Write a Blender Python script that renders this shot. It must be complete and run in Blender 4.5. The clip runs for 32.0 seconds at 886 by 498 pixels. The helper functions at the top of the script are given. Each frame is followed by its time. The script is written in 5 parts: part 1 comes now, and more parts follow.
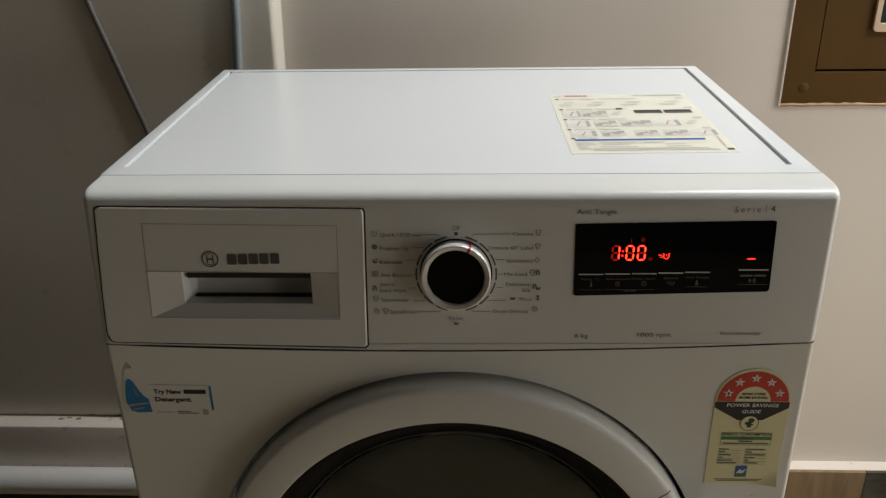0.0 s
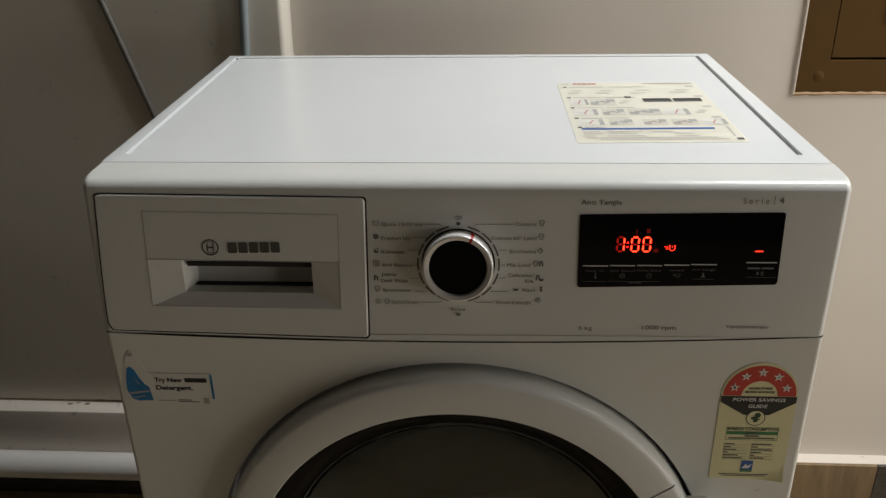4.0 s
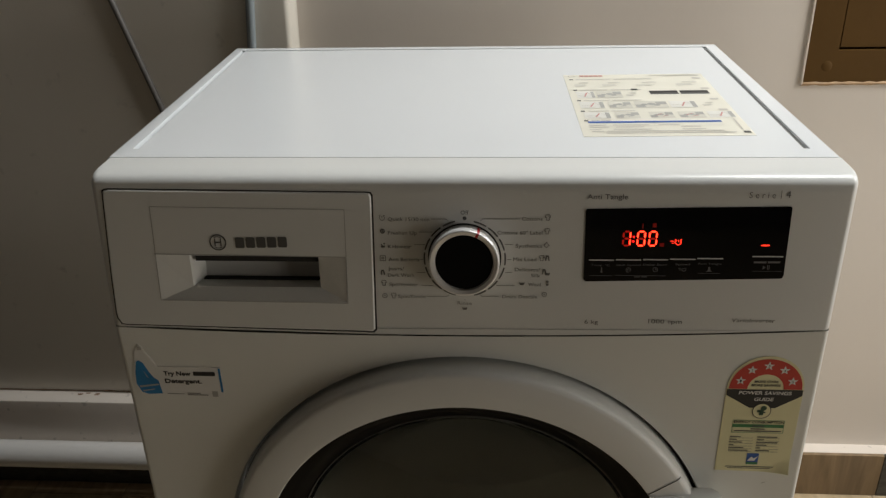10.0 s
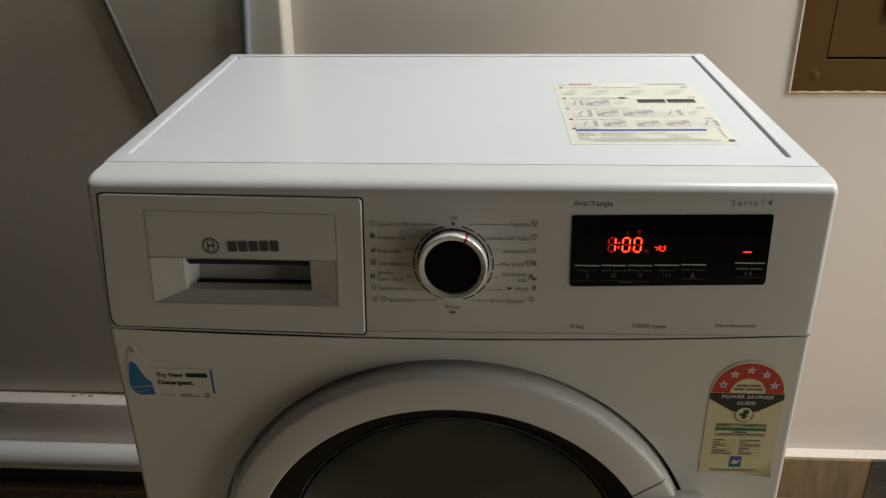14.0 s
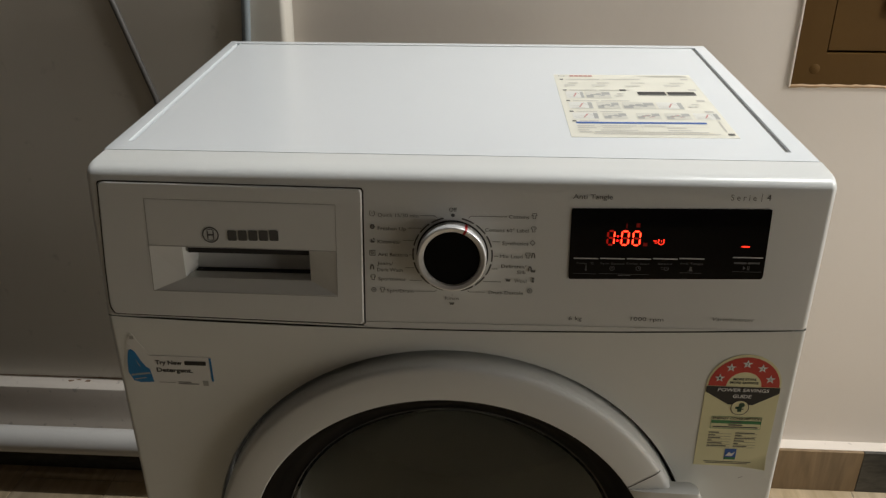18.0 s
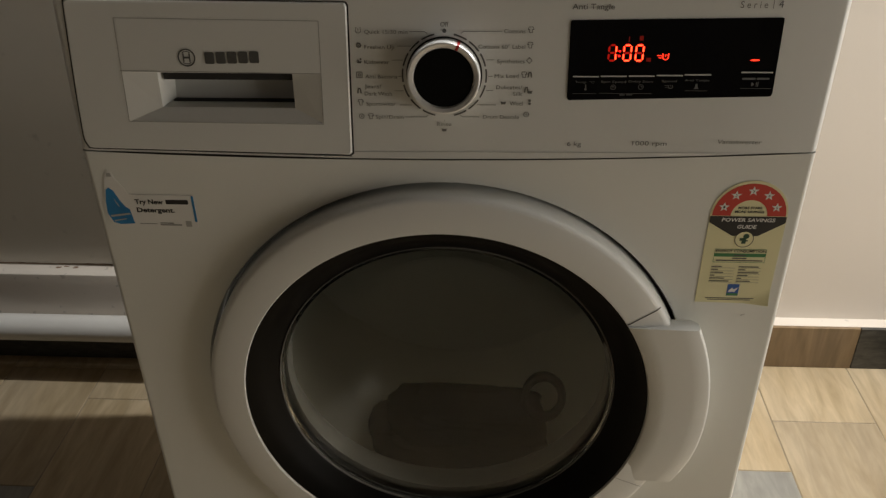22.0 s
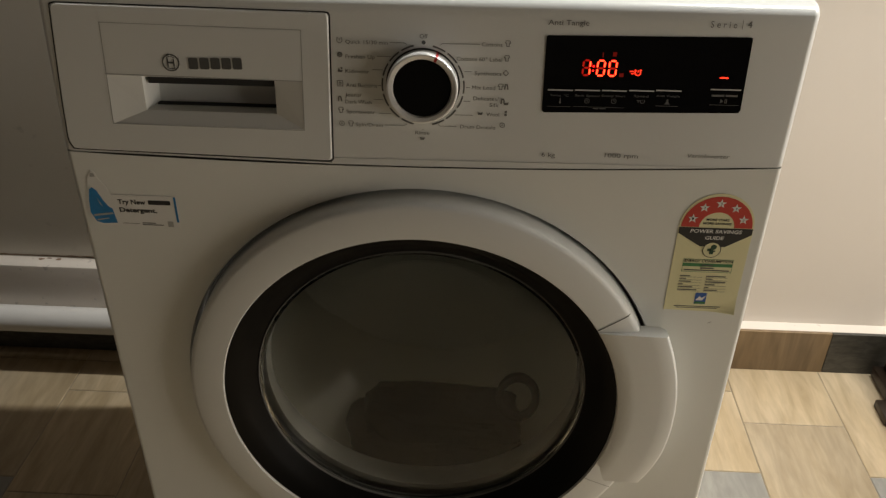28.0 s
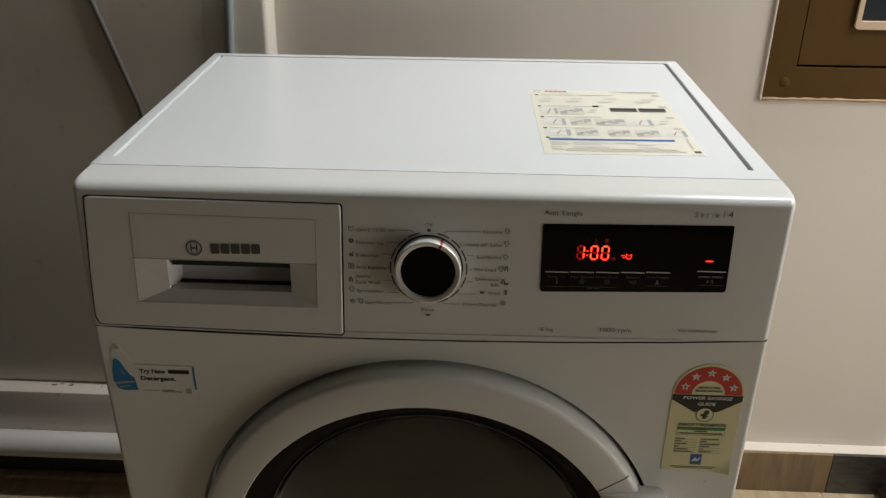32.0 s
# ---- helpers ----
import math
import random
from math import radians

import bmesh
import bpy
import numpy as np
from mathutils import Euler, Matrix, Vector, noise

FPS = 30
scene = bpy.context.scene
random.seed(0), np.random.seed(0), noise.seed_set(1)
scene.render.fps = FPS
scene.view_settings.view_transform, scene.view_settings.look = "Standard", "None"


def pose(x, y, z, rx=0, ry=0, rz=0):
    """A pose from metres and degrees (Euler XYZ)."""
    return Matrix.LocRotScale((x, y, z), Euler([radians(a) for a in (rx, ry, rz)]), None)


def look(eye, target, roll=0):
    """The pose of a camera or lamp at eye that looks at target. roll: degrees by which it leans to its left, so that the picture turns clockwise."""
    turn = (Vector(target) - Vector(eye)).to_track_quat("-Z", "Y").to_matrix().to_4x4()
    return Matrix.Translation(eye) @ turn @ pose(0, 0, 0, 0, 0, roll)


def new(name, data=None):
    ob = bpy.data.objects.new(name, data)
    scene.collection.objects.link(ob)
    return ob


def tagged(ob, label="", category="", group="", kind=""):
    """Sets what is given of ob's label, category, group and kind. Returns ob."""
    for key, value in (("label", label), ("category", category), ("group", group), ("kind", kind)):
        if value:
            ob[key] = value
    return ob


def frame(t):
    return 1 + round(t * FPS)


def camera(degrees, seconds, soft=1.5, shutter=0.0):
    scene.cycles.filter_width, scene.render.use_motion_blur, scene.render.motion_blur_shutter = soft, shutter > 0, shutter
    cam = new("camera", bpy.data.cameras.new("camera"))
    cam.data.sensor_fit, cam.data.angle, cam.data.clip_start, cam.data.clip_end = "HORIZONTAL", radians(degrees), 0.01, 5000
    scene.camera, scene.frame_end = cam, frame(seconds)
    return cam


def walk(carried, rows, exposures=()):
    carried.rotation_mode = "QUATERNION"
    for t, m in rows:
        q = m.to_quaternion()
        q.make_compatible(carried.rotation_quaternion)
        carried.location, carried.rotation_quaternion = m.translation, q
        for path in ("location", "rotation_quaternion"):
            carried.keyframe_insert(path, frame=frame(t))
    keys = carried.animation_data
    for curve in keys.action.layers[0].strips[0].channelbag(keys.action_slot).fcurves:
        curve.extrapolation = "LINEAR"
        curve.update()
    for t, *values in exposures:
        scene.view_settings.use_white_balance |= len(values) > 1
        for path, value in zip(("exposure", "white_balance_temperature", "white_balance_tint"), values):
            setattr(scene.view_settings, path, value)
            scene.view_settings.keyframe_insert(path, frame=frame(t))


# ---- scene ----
cam = camera(55.5, 32.0, soft=1.3)
PATH = [
    (0, (0.024, -0.613, 1.085), (-0.062, 1.203, 0.252), -1.1),
    (0.5, (0.023, -0.608, 1.085), (-0.065, 1.206, 0.247), -1.2),
    (1, (0.025, -0.611, 1.087), (-0.07, 1.2, 0.244), -1.3),
    (1.5, (0.024, -0.613, 1.085), (-0.074, 1.197, 0.24), -1.4),
    (2, (0.026, -0.609, 1.086), (-0.077, 1.199, 0.238), -1.4),
    (2.5, (0.027, -0.611, 1.085), (-0.083, 1.196, 0.235), -1.4),
    (4.5, (0.034, -0.602, 1.083), (-0.086, 1.195, 0.212), -1.1),
    (5, (0.03, -0.604, 1.086), (-0.094, 1.184, 0.199), -1.2),
    (5.5, (0.028, -0.602, 1.085), (-0.106, 1.176, 0.178), -1.3),
    (6, (0.027, -0.602, 1.084), (-0.114, 1.165, 0.159), -1.3),
    (6.5, (0.022, -0.605, 1.082), (-0.123, 1.156, 0.146), -1.3),
    (7, (0.027, -0.601, 1.081), (-0.119, 1.158, 0.139), -1.5),
    (7.5, (0.031, -0.59, 1.089), (-0.107, 1.174, 0.156), -1.7),
    (8, (0.033, -0.589, 1.088), (-0.099, 1.181, 0.166), -2.0),
    (8.5, (0.032, -0.595, 1.093), (-0.094, 1.182, 0.184), -2.1),
    (9, (0.034, -0.595, 1.096), (-0.093, 1.188, 0.197), -2.0),
    (9.5, (0.037, -0.597, 1.092), (-0.094, 1.189, 0.201), -1.7),
    (10, (0.034, -0.603, 1.089), (-0.102, 1.185, 0.203), -1.5),
    (10.5, (0.034, -0.609, 1.092), (-0.104, 1.18, 0.208), -1.4),
    (11, (0.034, -0.607, 1.092), (-0.103, 1.182, 0.208), -1.2),
    (11.5, (0.035, -0.606, 1.091), (-0.101, 1.183, 0.208), -1.2),
    (12, (0.037, -0.605, 1.091), (-0.095, 1.186, 0.21), -1.2),
    (12.5, (0.043, -0.609, 1.094), (-0.087, 1.183, 0.215), -1.2),
    (13, (0.042, -0.611, 1.097), (-0.085, 1.182, 0.221), -1.1),
    (13.5, (0.043, -0.611, 1.093), (-0.084, 1.182, 0.216), -1.1),
    (14, (0.04, -0.614, 1.095), (-0.085, 1.179, 0.218), -1.0),
    (14.5, (0.037, -0.615, 1.095), (-0.087, 1.178, 0.216), -0.9),
    (16.5, (0.037, -0.61, 1.093), (-0.081, 1.176, 0.2), -0.5),
    (17, (0.036, -0.609, 1.097), (-0.082, 1.174, 0.199), -0.4),
    (17.5, (0.035, -0.611, 1.096), (-0.082, 1.17, 0.195), -0.3),
    (18, (0.038, -0.614, 1.099), (-0.079, 1.166, 0.194), -0.3),
    (18.5, (0.037, -0.615, 1.101), (-0.081, 1.163, 0.193), -0.4),
    (19, (0.039, -0.606, 1.093), (-0.078, 1.168, 0.178), -0.5),
    (19.5, (0.034, -0.607, 1.093), (-0.079, 1.166, 0.173), -0.5),
    (20, (0.028, -0.608, 1.093), (-0.081, 1.163, 0.17), -0.5),
    (20.5, (0.031, -0.606, 1.093), (-0.074, 1.162, 0.165), -0.4),
    (21, (0.037, -0.602, 1.087), (-0.068, 1.155, 0.137), -0.5),
    (21.5, (0.035, -0.598, 1.077), (-0.063, 1.136, 0.085), -0.6),
    (22, (0.039, -0.624, 1.012), (-0.06, 1.07, -0.046), -0.8),
    (22.5, (0.046, -0.631, 1.011), (-0.053, 1.044, -0.077), -1.0),
    (23, (0.048, -0.637, 1.018), (-0.05, 1.025, -0.09), -1.1),
    (23.5, (0.053, -0.637, 1.018), (-0.042, 1.023, -0.093), -0.8),
    (24, (0.051, -0.631, 1.021), (-0.037, 1.033, -0.085), -0.5),
    (24.5, (0.05, -0.632, 1.023), (-0.031, 1.037, -0.076), -0.0),
    (25, (0.051, -0.634, 1.027), (-0.022, 1.04, -0.064), 0.3),
    (25.5, (0.05, -0.636, 1.024), (-0.018, 1.044, -0.06), 0.7),
    (26, (0.05, -0.635, 1.028), (-0.016, 1.048, -0.049), 0.8),
    (26.5, (0.049, -0.636, 1.031), (-0.018, 1.051, -0.042), 0.8),
    (28.5, (0.048, -0.633, 1.03), (-0.017, 1.055, -0.04), 0.9),
    (29, (0.048, -0.634, 1.033), (-0.016, 1.057, -0.033), 0.9),
    (29.5, (0.048, -0.633, 1.034), (-0.014, 1.062, -0.026), 0.9),
    (30, (0.053, -0.632, 1.034), (-0.007, 1.065, -0.023), 0.9),
    (30.5, (0.053, -0.631, 1.036), (-0.007, 1.076, -0.006), 0.8),
    (31, (0.054, -0.635, 1.038), (-0.007, 1.09, 0.027), 0.7),
    (31.5, (0.046, -0.632, 1.104), (-0.018, 1.132, 0.164), 0.5),
    (32, (0.046, -0.631, 1.121), (-0.034, 1.15, 0.216), 0.4),
]
walk(cam, [(t, look(eye, target, roll)) for t, eye, target, roll in PATH],
     exposures=[(0.0, -0.27, 6500, 10), (21.2, -0.25, 6500, 10), (22.0, 0.08, 6700, 10), (22.5, 0.27, 6820, 10), (24.5, 0.28, 6820, 10), (26.5, 0.17, 6820, 10), (30.7, 0.14, 6800, 10), (31.6, -0.21, 6500, 10), (32.0, -0.28, 6500, 10)])


# world and lights
world = bpy.data.worlds.new("night_room")
scene.world = world
world.use_nodes = True
world.node_tree.nodes["Background"].inputs[0].default_value = (1.0, 0.9, 0.78, 1)
world.node_tree.nodes["Background"].inputs[1].default_value = 0.006


def lamp(name, stand, sx, sy, watts, colour):
    data = bpy.data.lights.new(name, "AREA")
    data.shape, data.size, data.size_y, data.energy, data.color = "RECTANGLE", sx, sy, watts, colour
    ob = new(name, data)
    ob.matrix_world = stand
    return ob


# the batten lamp high on the back wall
lamp("wall_batten_glow", pose(0.88, 0.545, 2.62, 0, 24, 0), 0.60, 0.05, 40.0, (0.975, 0.99, 0.975))
# added lights from no seen source: one brightens the right side, one the front
lamp("doorway_glow", look((1.3, 0.25, 1.55), (0.2, 0.35, 0.5)), 0.35, 0.4, 11.8, (1.0, 0.985, 0.945))
lamp("far_room_glow", look((1.95, -0.56, 0.55), (0.2, 0.1, 0.45)), 1.2, 0.80, 11.8, (1.0, 0.94, 0.85))


# materials
def material(name, colour, rough=0.5, metal=0.0, vary=0.0, scale=8.0, bump=0.0, bump_scale=200.0, spots=0.0, emit=None, strength=0.0, coat=0.0):
    """A principled material; vary: large soft changes of tone, bump: fine relief, spots: scattered dirt."""
    m = bpy.data.materials.new(name)
    m.use_nodes = True
    nt = m.node_tree
    b = nt.nodes["Principled BSDF"]
    b.inputs["Base Color"].default_value = (*colour, 1)
    b.inputs["Roughness"].default_value = rough
    b.inputs["Metallic"].default_value = metal
    b.inputs["Coat Weight"].default_value = coat
    b.inputs["Coat Roughness"].default_value = 0.08
    co = nt.nodes.new("ShaderNodeTexCoord").outputs["Object"]
    if vary or spots:
        n = nt.nodes.new("ShaderNodeTexNoise")
        n.inputs["Scale"].default_value, n.inputs["Detail"].default_value = scale, 6
        nt.links.new(co, n.inputs["Vector"])
        mix = nt.nodes.new("ShaderNodeMix")
        mix.data_type = "RGBA"
        mix.inputs["A"].default_value = (*[c * (1 - vary) for c in colour], 1)
        mix.inputs["B"].default_value = (*[min(1, c * (1 + vary)) for c in colour], 1)
        nt.links.new(n.outputs["Fac"], mix.inputs["Factor"])
        out = mix.outputs["Result"]
        if spots:
            v = nt.nodes.new("ShaderNodeTexNoise")
            v.inputs["Scale"].default_value, v.inputs["Detail"].default_value = scale * 7, 4
            nt.links.new(co, v.inputs["Vector"])
            r = nt.nodes.new("ShaderNodeMapRange")
            r.inputs["From Min"].default_value, r.inputs["From Max"].default_value = 0.66, 0.74
            r.inputs["To Max"].default_value = spots
            nt.links.new(v.outputs["Fac"], r.inputs["Value"])
            mix2 = nt.nodes.new("ShaderNodeMix")
            mix2.data_type = "RGBA"
            mix2.inputs["B"].default_value = (*[c * 0.3 for c in colour], 1)
            nt.links.new(out, mix2.inputs["A"])
            nt.links.new(r.outputs["Result"], mix2.inputs["Factor"])
            out = mix2.outputs["Result"]
        nt.links.new(out, b.inputs["Base Color"])
        rr = nt.nodes.new("ShaderNodeMapRange")
        rr.inputs["To Min"].default_value, rr.inputs["To Max"].default_value = max(0.02, rough - 0.06), rough + 0.06
        nt.links.new(n.outputs["Fac"], rr.inputs["Value"])
        nt.links.new(rr.outputs["Result"], b.inputs["Roughness"])
    if bump:
        n2 = nt.nodes.new("ShaderNodeTexNoise")
        n2.inputs["Scale"].default_value, n2.inputs["Detail"].default_value = bump_scale, 3
        nt.links.new(co, n2.inputs["Vector"])
        bp = nt.nodes.new("ShaderNodeBump")
        bp.inputs["Strength"].default_value, bp.inputs["Distance"].default_value = bump, 0.002
        nt.links.new(n2.outputs["Fac"], bp.inputs["Height"])
        nt.links.new(bp.outputs["Normal"], b.inputs["Normal"])
    if emit:
        b.inputs["Emission Color"].default_value = (*emit, 1)
        b.inputs["Emission Strength"].default_value = strength
    return m


def streaked(name, a, c, rough, turn=0.0, long=0.12, upright=False):
    """Wood-look porcelain: long streaks between two tones, shifted from piece to piece."""
    m = bpy.data.materials.new(name)
    m.use_nodes = True
    nt = m.node_tree
    b = nt.nodes["Principled BSDF"]
    b.inputs["Roughness"].default_value = rough
    tc, info = nt.nodes.new("ShaderNodeTexCoord"), nt.nodes.new("ShaderNodeObjectInfo")
    mp = nt.nodes.new("ShaderNodeMapping")
    mp.inputs["Rotation"].default_value = (0, 0, radians(turn))
    mp.inputs["Scale"].default_value = (1, 1, long) if upright else (1, long, 1)
    sh = nt.nodes.new("ShaderNodeVectorMath")
    sh.operation = "MULTIPLY"
    sh.inputs[1].default_value = (17, 31, 11)
    nt.links.new(info.outputs["Random"], sh.inputs[0])
    nt.links.new(tc.outputs["Object"], mp.inputs["Vector"])
    add = nt.nodes.new("ShaderNodeVectorMath")
    nt.links.new(mp.outputs["Vector"], add.inputs[0])
    nt.links.new(sh.outputs["Vector"], add.inputs[1])
    n = nt.nodes.new("ShaderNodeTexNoise")
    n.inputs["Scale"].default_value, n.inputs["Detail"].default_value, n.inputs["Distortion"].default_value = 38, 7, 0.9
    nt.links.new(add.outputs["Vector"], n.inputs["Vector"])
    ramp = nt.nodes.new("ShaderNodeValToRGB")
    ramp.color_ramp.elements[0].position, ramp.color_ramp.elements[1].position = 0.32, 0.68
    ramp.color_ramp.elements[0].color, ramp.color_ramp.elements[1].color = (*a, 1), (*c, 1)
    nt.links.new(n.outputs["Fac"], ramp.inputs["Fac"])
    fine = nt.nodes.new("ShaderNodeTexNoise")
    fine.inputs["Scale"].default_value, fine.inputs["Detail"].default_value, fine.inputs["Distortion"].default_value = 130, 5, 0.4
    nt.links.new(add.outputs["Vector"], fine.inputs["Vector"])
    thin = nt.nodes.new("ShaderNodeMapRange")
    thin.inputs["From Min"].default_value, thin.inputs["From Max"].default_value = 0.35, 0.65
    thin.inputs["To Min"].default_value, thin.inputs["To Max"].default_value = 0.94, 1.05
    nt.links.new(fine.outputs["Fac"], thin.inputs["Value"])
    cloud = nt.nodes.new("ShaderNodeTexNoise")
    cloud.inputs["Scale"].default_value, cloud.inputs["Detail"].default_value = 9, 3
    nt.links.new(add.outputs["Vector"], cloud.inputs["Vector"])
    dull = nt.nodes.new("ShaderNodeMapRange")
    dull.inputs["From Min"].default_value, dull.inputs["From Max"].default_value = 0.45, 0.70
    dull.inputs["To Min"].default_value, dull.inputs["To Max"].default_value = 1.0, 0.88
    nt.links.new(cloud.outputs["Fac"], dull.inputs["Value"])
    hsv = nt.nodes.new("ShaderNodeHueSaturation")
    nt.links.new(dull.outputs["Result"], hsv.inputs["Saturation"])
    both = nt.nodes.new("ShaderNodeMath")
    both.operation = "MULTIPLY"
    mr = nt.nodes.new("ShaderNodeMapRange")
    mr.inputs["To Min"].default_value, mr.inputs["To Max"].default_value = 0.86, 1.08
    nt.links.new(info.outputs["Random"], mr.inputs["Value"])
    nt.links.new(mr.outputs["Result"], both.inputs[0])
    nt.links.new(thin.outputs["Result"], both.inputs[1])
    nt.links.new(both.outputs["Value"], hsv.inputs["Value"])
    nt.links.new(ramp.outputs["Color"], hsv.inputs["Color"])
    nt.links.new(hsv.outputs["Color"], b.inputs["Base Color"])
    bp = nt.nodes.new("ShaderNodeBump")
    bp.inputs["Strength"].default_value, bp.inputs["Distance"].default_value = 0.15, 0.001
    nt.links.new(n.outputs["Fac"], bp.inputs["Height"])
    nt.links.new(bp.outputs["Normal"], b.inputs["Normal"])
    return m


ENAMEL = material("white_enamel", (0.765, 0.78, 0.75), 0.30, vary=0.012, scale=4, bump=0.05, bump_scale=700)
LIDCOAT = material("white_lid_coat", (0.78, 0.81, 0.83), 0.24, vary=0.012, scale=5, bump=0.03, bump_scale=500)
PLASTIC = material("white_plastic", (0.745, 0.757, 0.74), 0.31, vary=0.015, scale=6, bump=0.03, bump_scale=900)
RIM = material("matt_white_plastic", (0.745, 0.757, 0.74), 0.40, vary=0.015, scale=6, bump=0.04, bump_scale=900)
BLACK = material("black_gloss", (0.003, 0.003, 0.0035), 0.05, vary=0.2, scale=9)
TRIM = material("black_trim", (0.006, 0.0055, 0.005), 0.34, vary=0.2, scale=7)
TRIM.node_tree.nodes["Principled BSDF"].inputs["Specular IOR Level"].default_value = 0.10
LIP = material("glass_lip", (0.16, 0.155, 0.145), 0.6)
CAP = material("black_cap", (0.004, 0.004, 0.004), 0.6)
CAP.node_tree.nodes["Principled BSDF"].inputs["Specular IOR Level"].default_value = 0.1
CHROME = material("satin_chrome", (0.88, 0.88, 0.87), 0.32, 0.35, bump=0.02)
INK = material("grey_print", (0.10, 0.10, 0.095), 0.5)
INK_SOFT = material("light_print", (0.17, 0.17, 0.16), 0.5)
PAPER_GREY = material("soft_grey_print", (0.58, 0.56, 0.51), 0.5)
PAPER_RED = material("soft_red_print", (0.58, 0.30, 0.27), 0.5)
DISPLAY_INK = material("display_print", (0.14, 0.14, 0.14), 0.5)
DISPLAY_BAR = material("display_bar", (0.58, 0.58, 0.57), 0.5)
PAPER_PALE = material("pale_panel_print", (0.76, 0.755, 0.70), 0.5)
FAINT = material("faint_print", (0.66, 0.645, 0.57), 0.5)
PALE_INK = material("pale_print", (0.42, 0.42, 0.41), 0.5)
SHADOW_GAP = material("dark_gap_shade", (0.02, 0.02, 0.02), 0.8)
SEAM_SHADE_GREY = material("seam_shade_grey", (0.13, 0.13, 0.125), 0.8)
RED = material("red_mark", (0.45, 0.02, 0.02), 0.4)
LIT = material("lit_segment", (0.2, 0.01, 0.0), 0.4, emit=(1.0, 0.008, 0.006), strength=4.2)
LIT_CORE = material("lit_segment_core", (0.2, 0.01, 0.0), 0.4, emit=(1.0, 0.050, 0.014), strength=6.0)
DIM_FAINT = material("faint_segment", (0.08, 0.004, 0.0), 0.4, emit=(1.0, 0.01, 0.004), strength=0.07)
LIT_SMALL = material("lit_symbol", (0.2, 0.01, 0.0), 0.4, emit=(1.0, 0.03, 0.012), strength=2.6)
DIM = material("dim_segment", (0.1, 0.005, 0.0), 0.4, emit=(1.0, 0.01, 0.004), strength=0.30)
PAPER_CREAM = material("cream_paper", (0.775, 0.755, 0.655), 0.55, vary=0.03, scale=20)
PAPER_YELLOW = material("pale_yellow_paper", (0.79, 0.755, 0.47), 0.5, vary=0.03, scale=25)
PAPER_WHITE = material("white_paper", (0.78, 0.78, 0.76), 0.45, vary=0.02, scale=25)
INK_BLACK = material("black_print", (0.02, 0.02, 0.02), 0.5)
INK_RED = material("red_print", (0.55, 0.05, 0.035), 0.45)
INK_GREEN = material("green_print", (0.05, 0.22, 0.08), 0.5)
INK_EMBLEM = material("dark_green_print", (0.02, 0.07, 0.035), 0.5)
INK_BLUE = material("blue_print", (0.035, 0.12, 0.42), 0.45)
INK_SKY = material("sky_blue_print", (0.02, 0.22, 0.50), 0.4, vary=0.35, scale=60)
INK_GREY = material("light_grey_print", (0.42, 0.42, 0.40), 0.5)
WALL = material("wall_paint", (0.715, 0.655, 0.592), 0.65, vary=0.05, scale=3, bump=0.12, bump_scale=60, spots=0.0)
WALL_SHINY = material("ledge_paint", (0.76, 0.69, 0.615), 0.45, vary=0.06, scale=9, bump=0.3, bump_scale=45, spots=0.45)
WALL_OLD = material("old_wall_paint", (0.68, 0.64, 0.565), 0.6, vary=0.07, scale=4, bump=0.15, bump_scale=40, spots=0.25)
PVC = material("white_pvc", (0.76, 0.74, 0.71), 0.30, vary=0.05, scale=9, spots=0.2)
WOOD = material("brown_painted_wood", (0.088, 0.044, 0.008), 0.6, vary=0.15, scale=12, bump=0.18, bump_scale=70)
WOOD.node_tree.nodes["Principled BSDF"].inputs["Specular IOR Level"].default_value = 0.2
WORN = material("worn_edge", (0.42, 0.28, 0.16), 0.6, vary=0.35, scale=60, bump=0.5, bump_scale=80)
CHIP = material("brown_chip", (0.26, 0.17, 0.11), 0.7, vary=0.3, scale=90)
BEAD = material("pale_beading", (0.62, 0.47, 0.33), 0.4, vary=0.05, scale=30)
DARK_WOOD = material("dark_wood", (0.032, 0.021, 0.014), 0.35, vary=0.2, scale=25, bump=0.2, bump_scale=90)
HOSE = material("grey_hose", (0.27, 0.31, 0.33), 0.22, vary=0.05, scale=30)
CABLE = material("grey_cable", (0.17, 0.16, 0.15), 0.45, vary=0.05, scale=30)
RUBBER = material("grey_rubber", (0.05, 0.055, 0.055), 0.55, vary=0.1, scale=12)
STEEL = material("drum_steel", (0.66, 0.66, 0.61), 0.5, 0.35, vary=0.1, scale=15)
CLOTH = material("dark_laundry", (0.010, 0.013, 0.018), 0.9, vary=0.4, scale=20, bump=0.6, bump_scale=120)
BEIGE_TILE = streaked("beige_tile", (0.402, 0.306, 0.185), (0.545, 0.43, 0.28), 0.34, 40, 0.18)
GREY_TILE = streaked("grey_tile", (0.255, 0.245, 0.22), (0.35, 0.335, 0.30), 0.36, 70, 0.25)
BROWN_TILE = streaked("brown_tile", (0.20, 0.135, 0.075), (0.33, 0.23, 0.13), 0.42, 0, 0.12, True)
SLATE_TILE = streaked("slate_tile", (0.048, 0.046, 0.041), (0.092, 0.088, 0.078), 0.45, 0, 3.0, True)
BOUNCE_DARK = material("bounce_dark_brown", (0.06, 0.05, 0.04), 0.5, vary=0.1, scale=6)
GROUT = material("grout", (0.32, 0.27, 0.20), 0.85, vary=0.15, scale=40)
PANE = material("dark_pane", (0.03, 0.035, 0.04), 0.06)


def glass(name, tint, rough, ior):
    m = material(name, tint, rough)
    b = m.node_tree.nodes["Principled BSDF"]
    b.inputs["Transmission Weight"].default_value = 1.0
    b.inputs["IOR"].default_value = ior
    return m


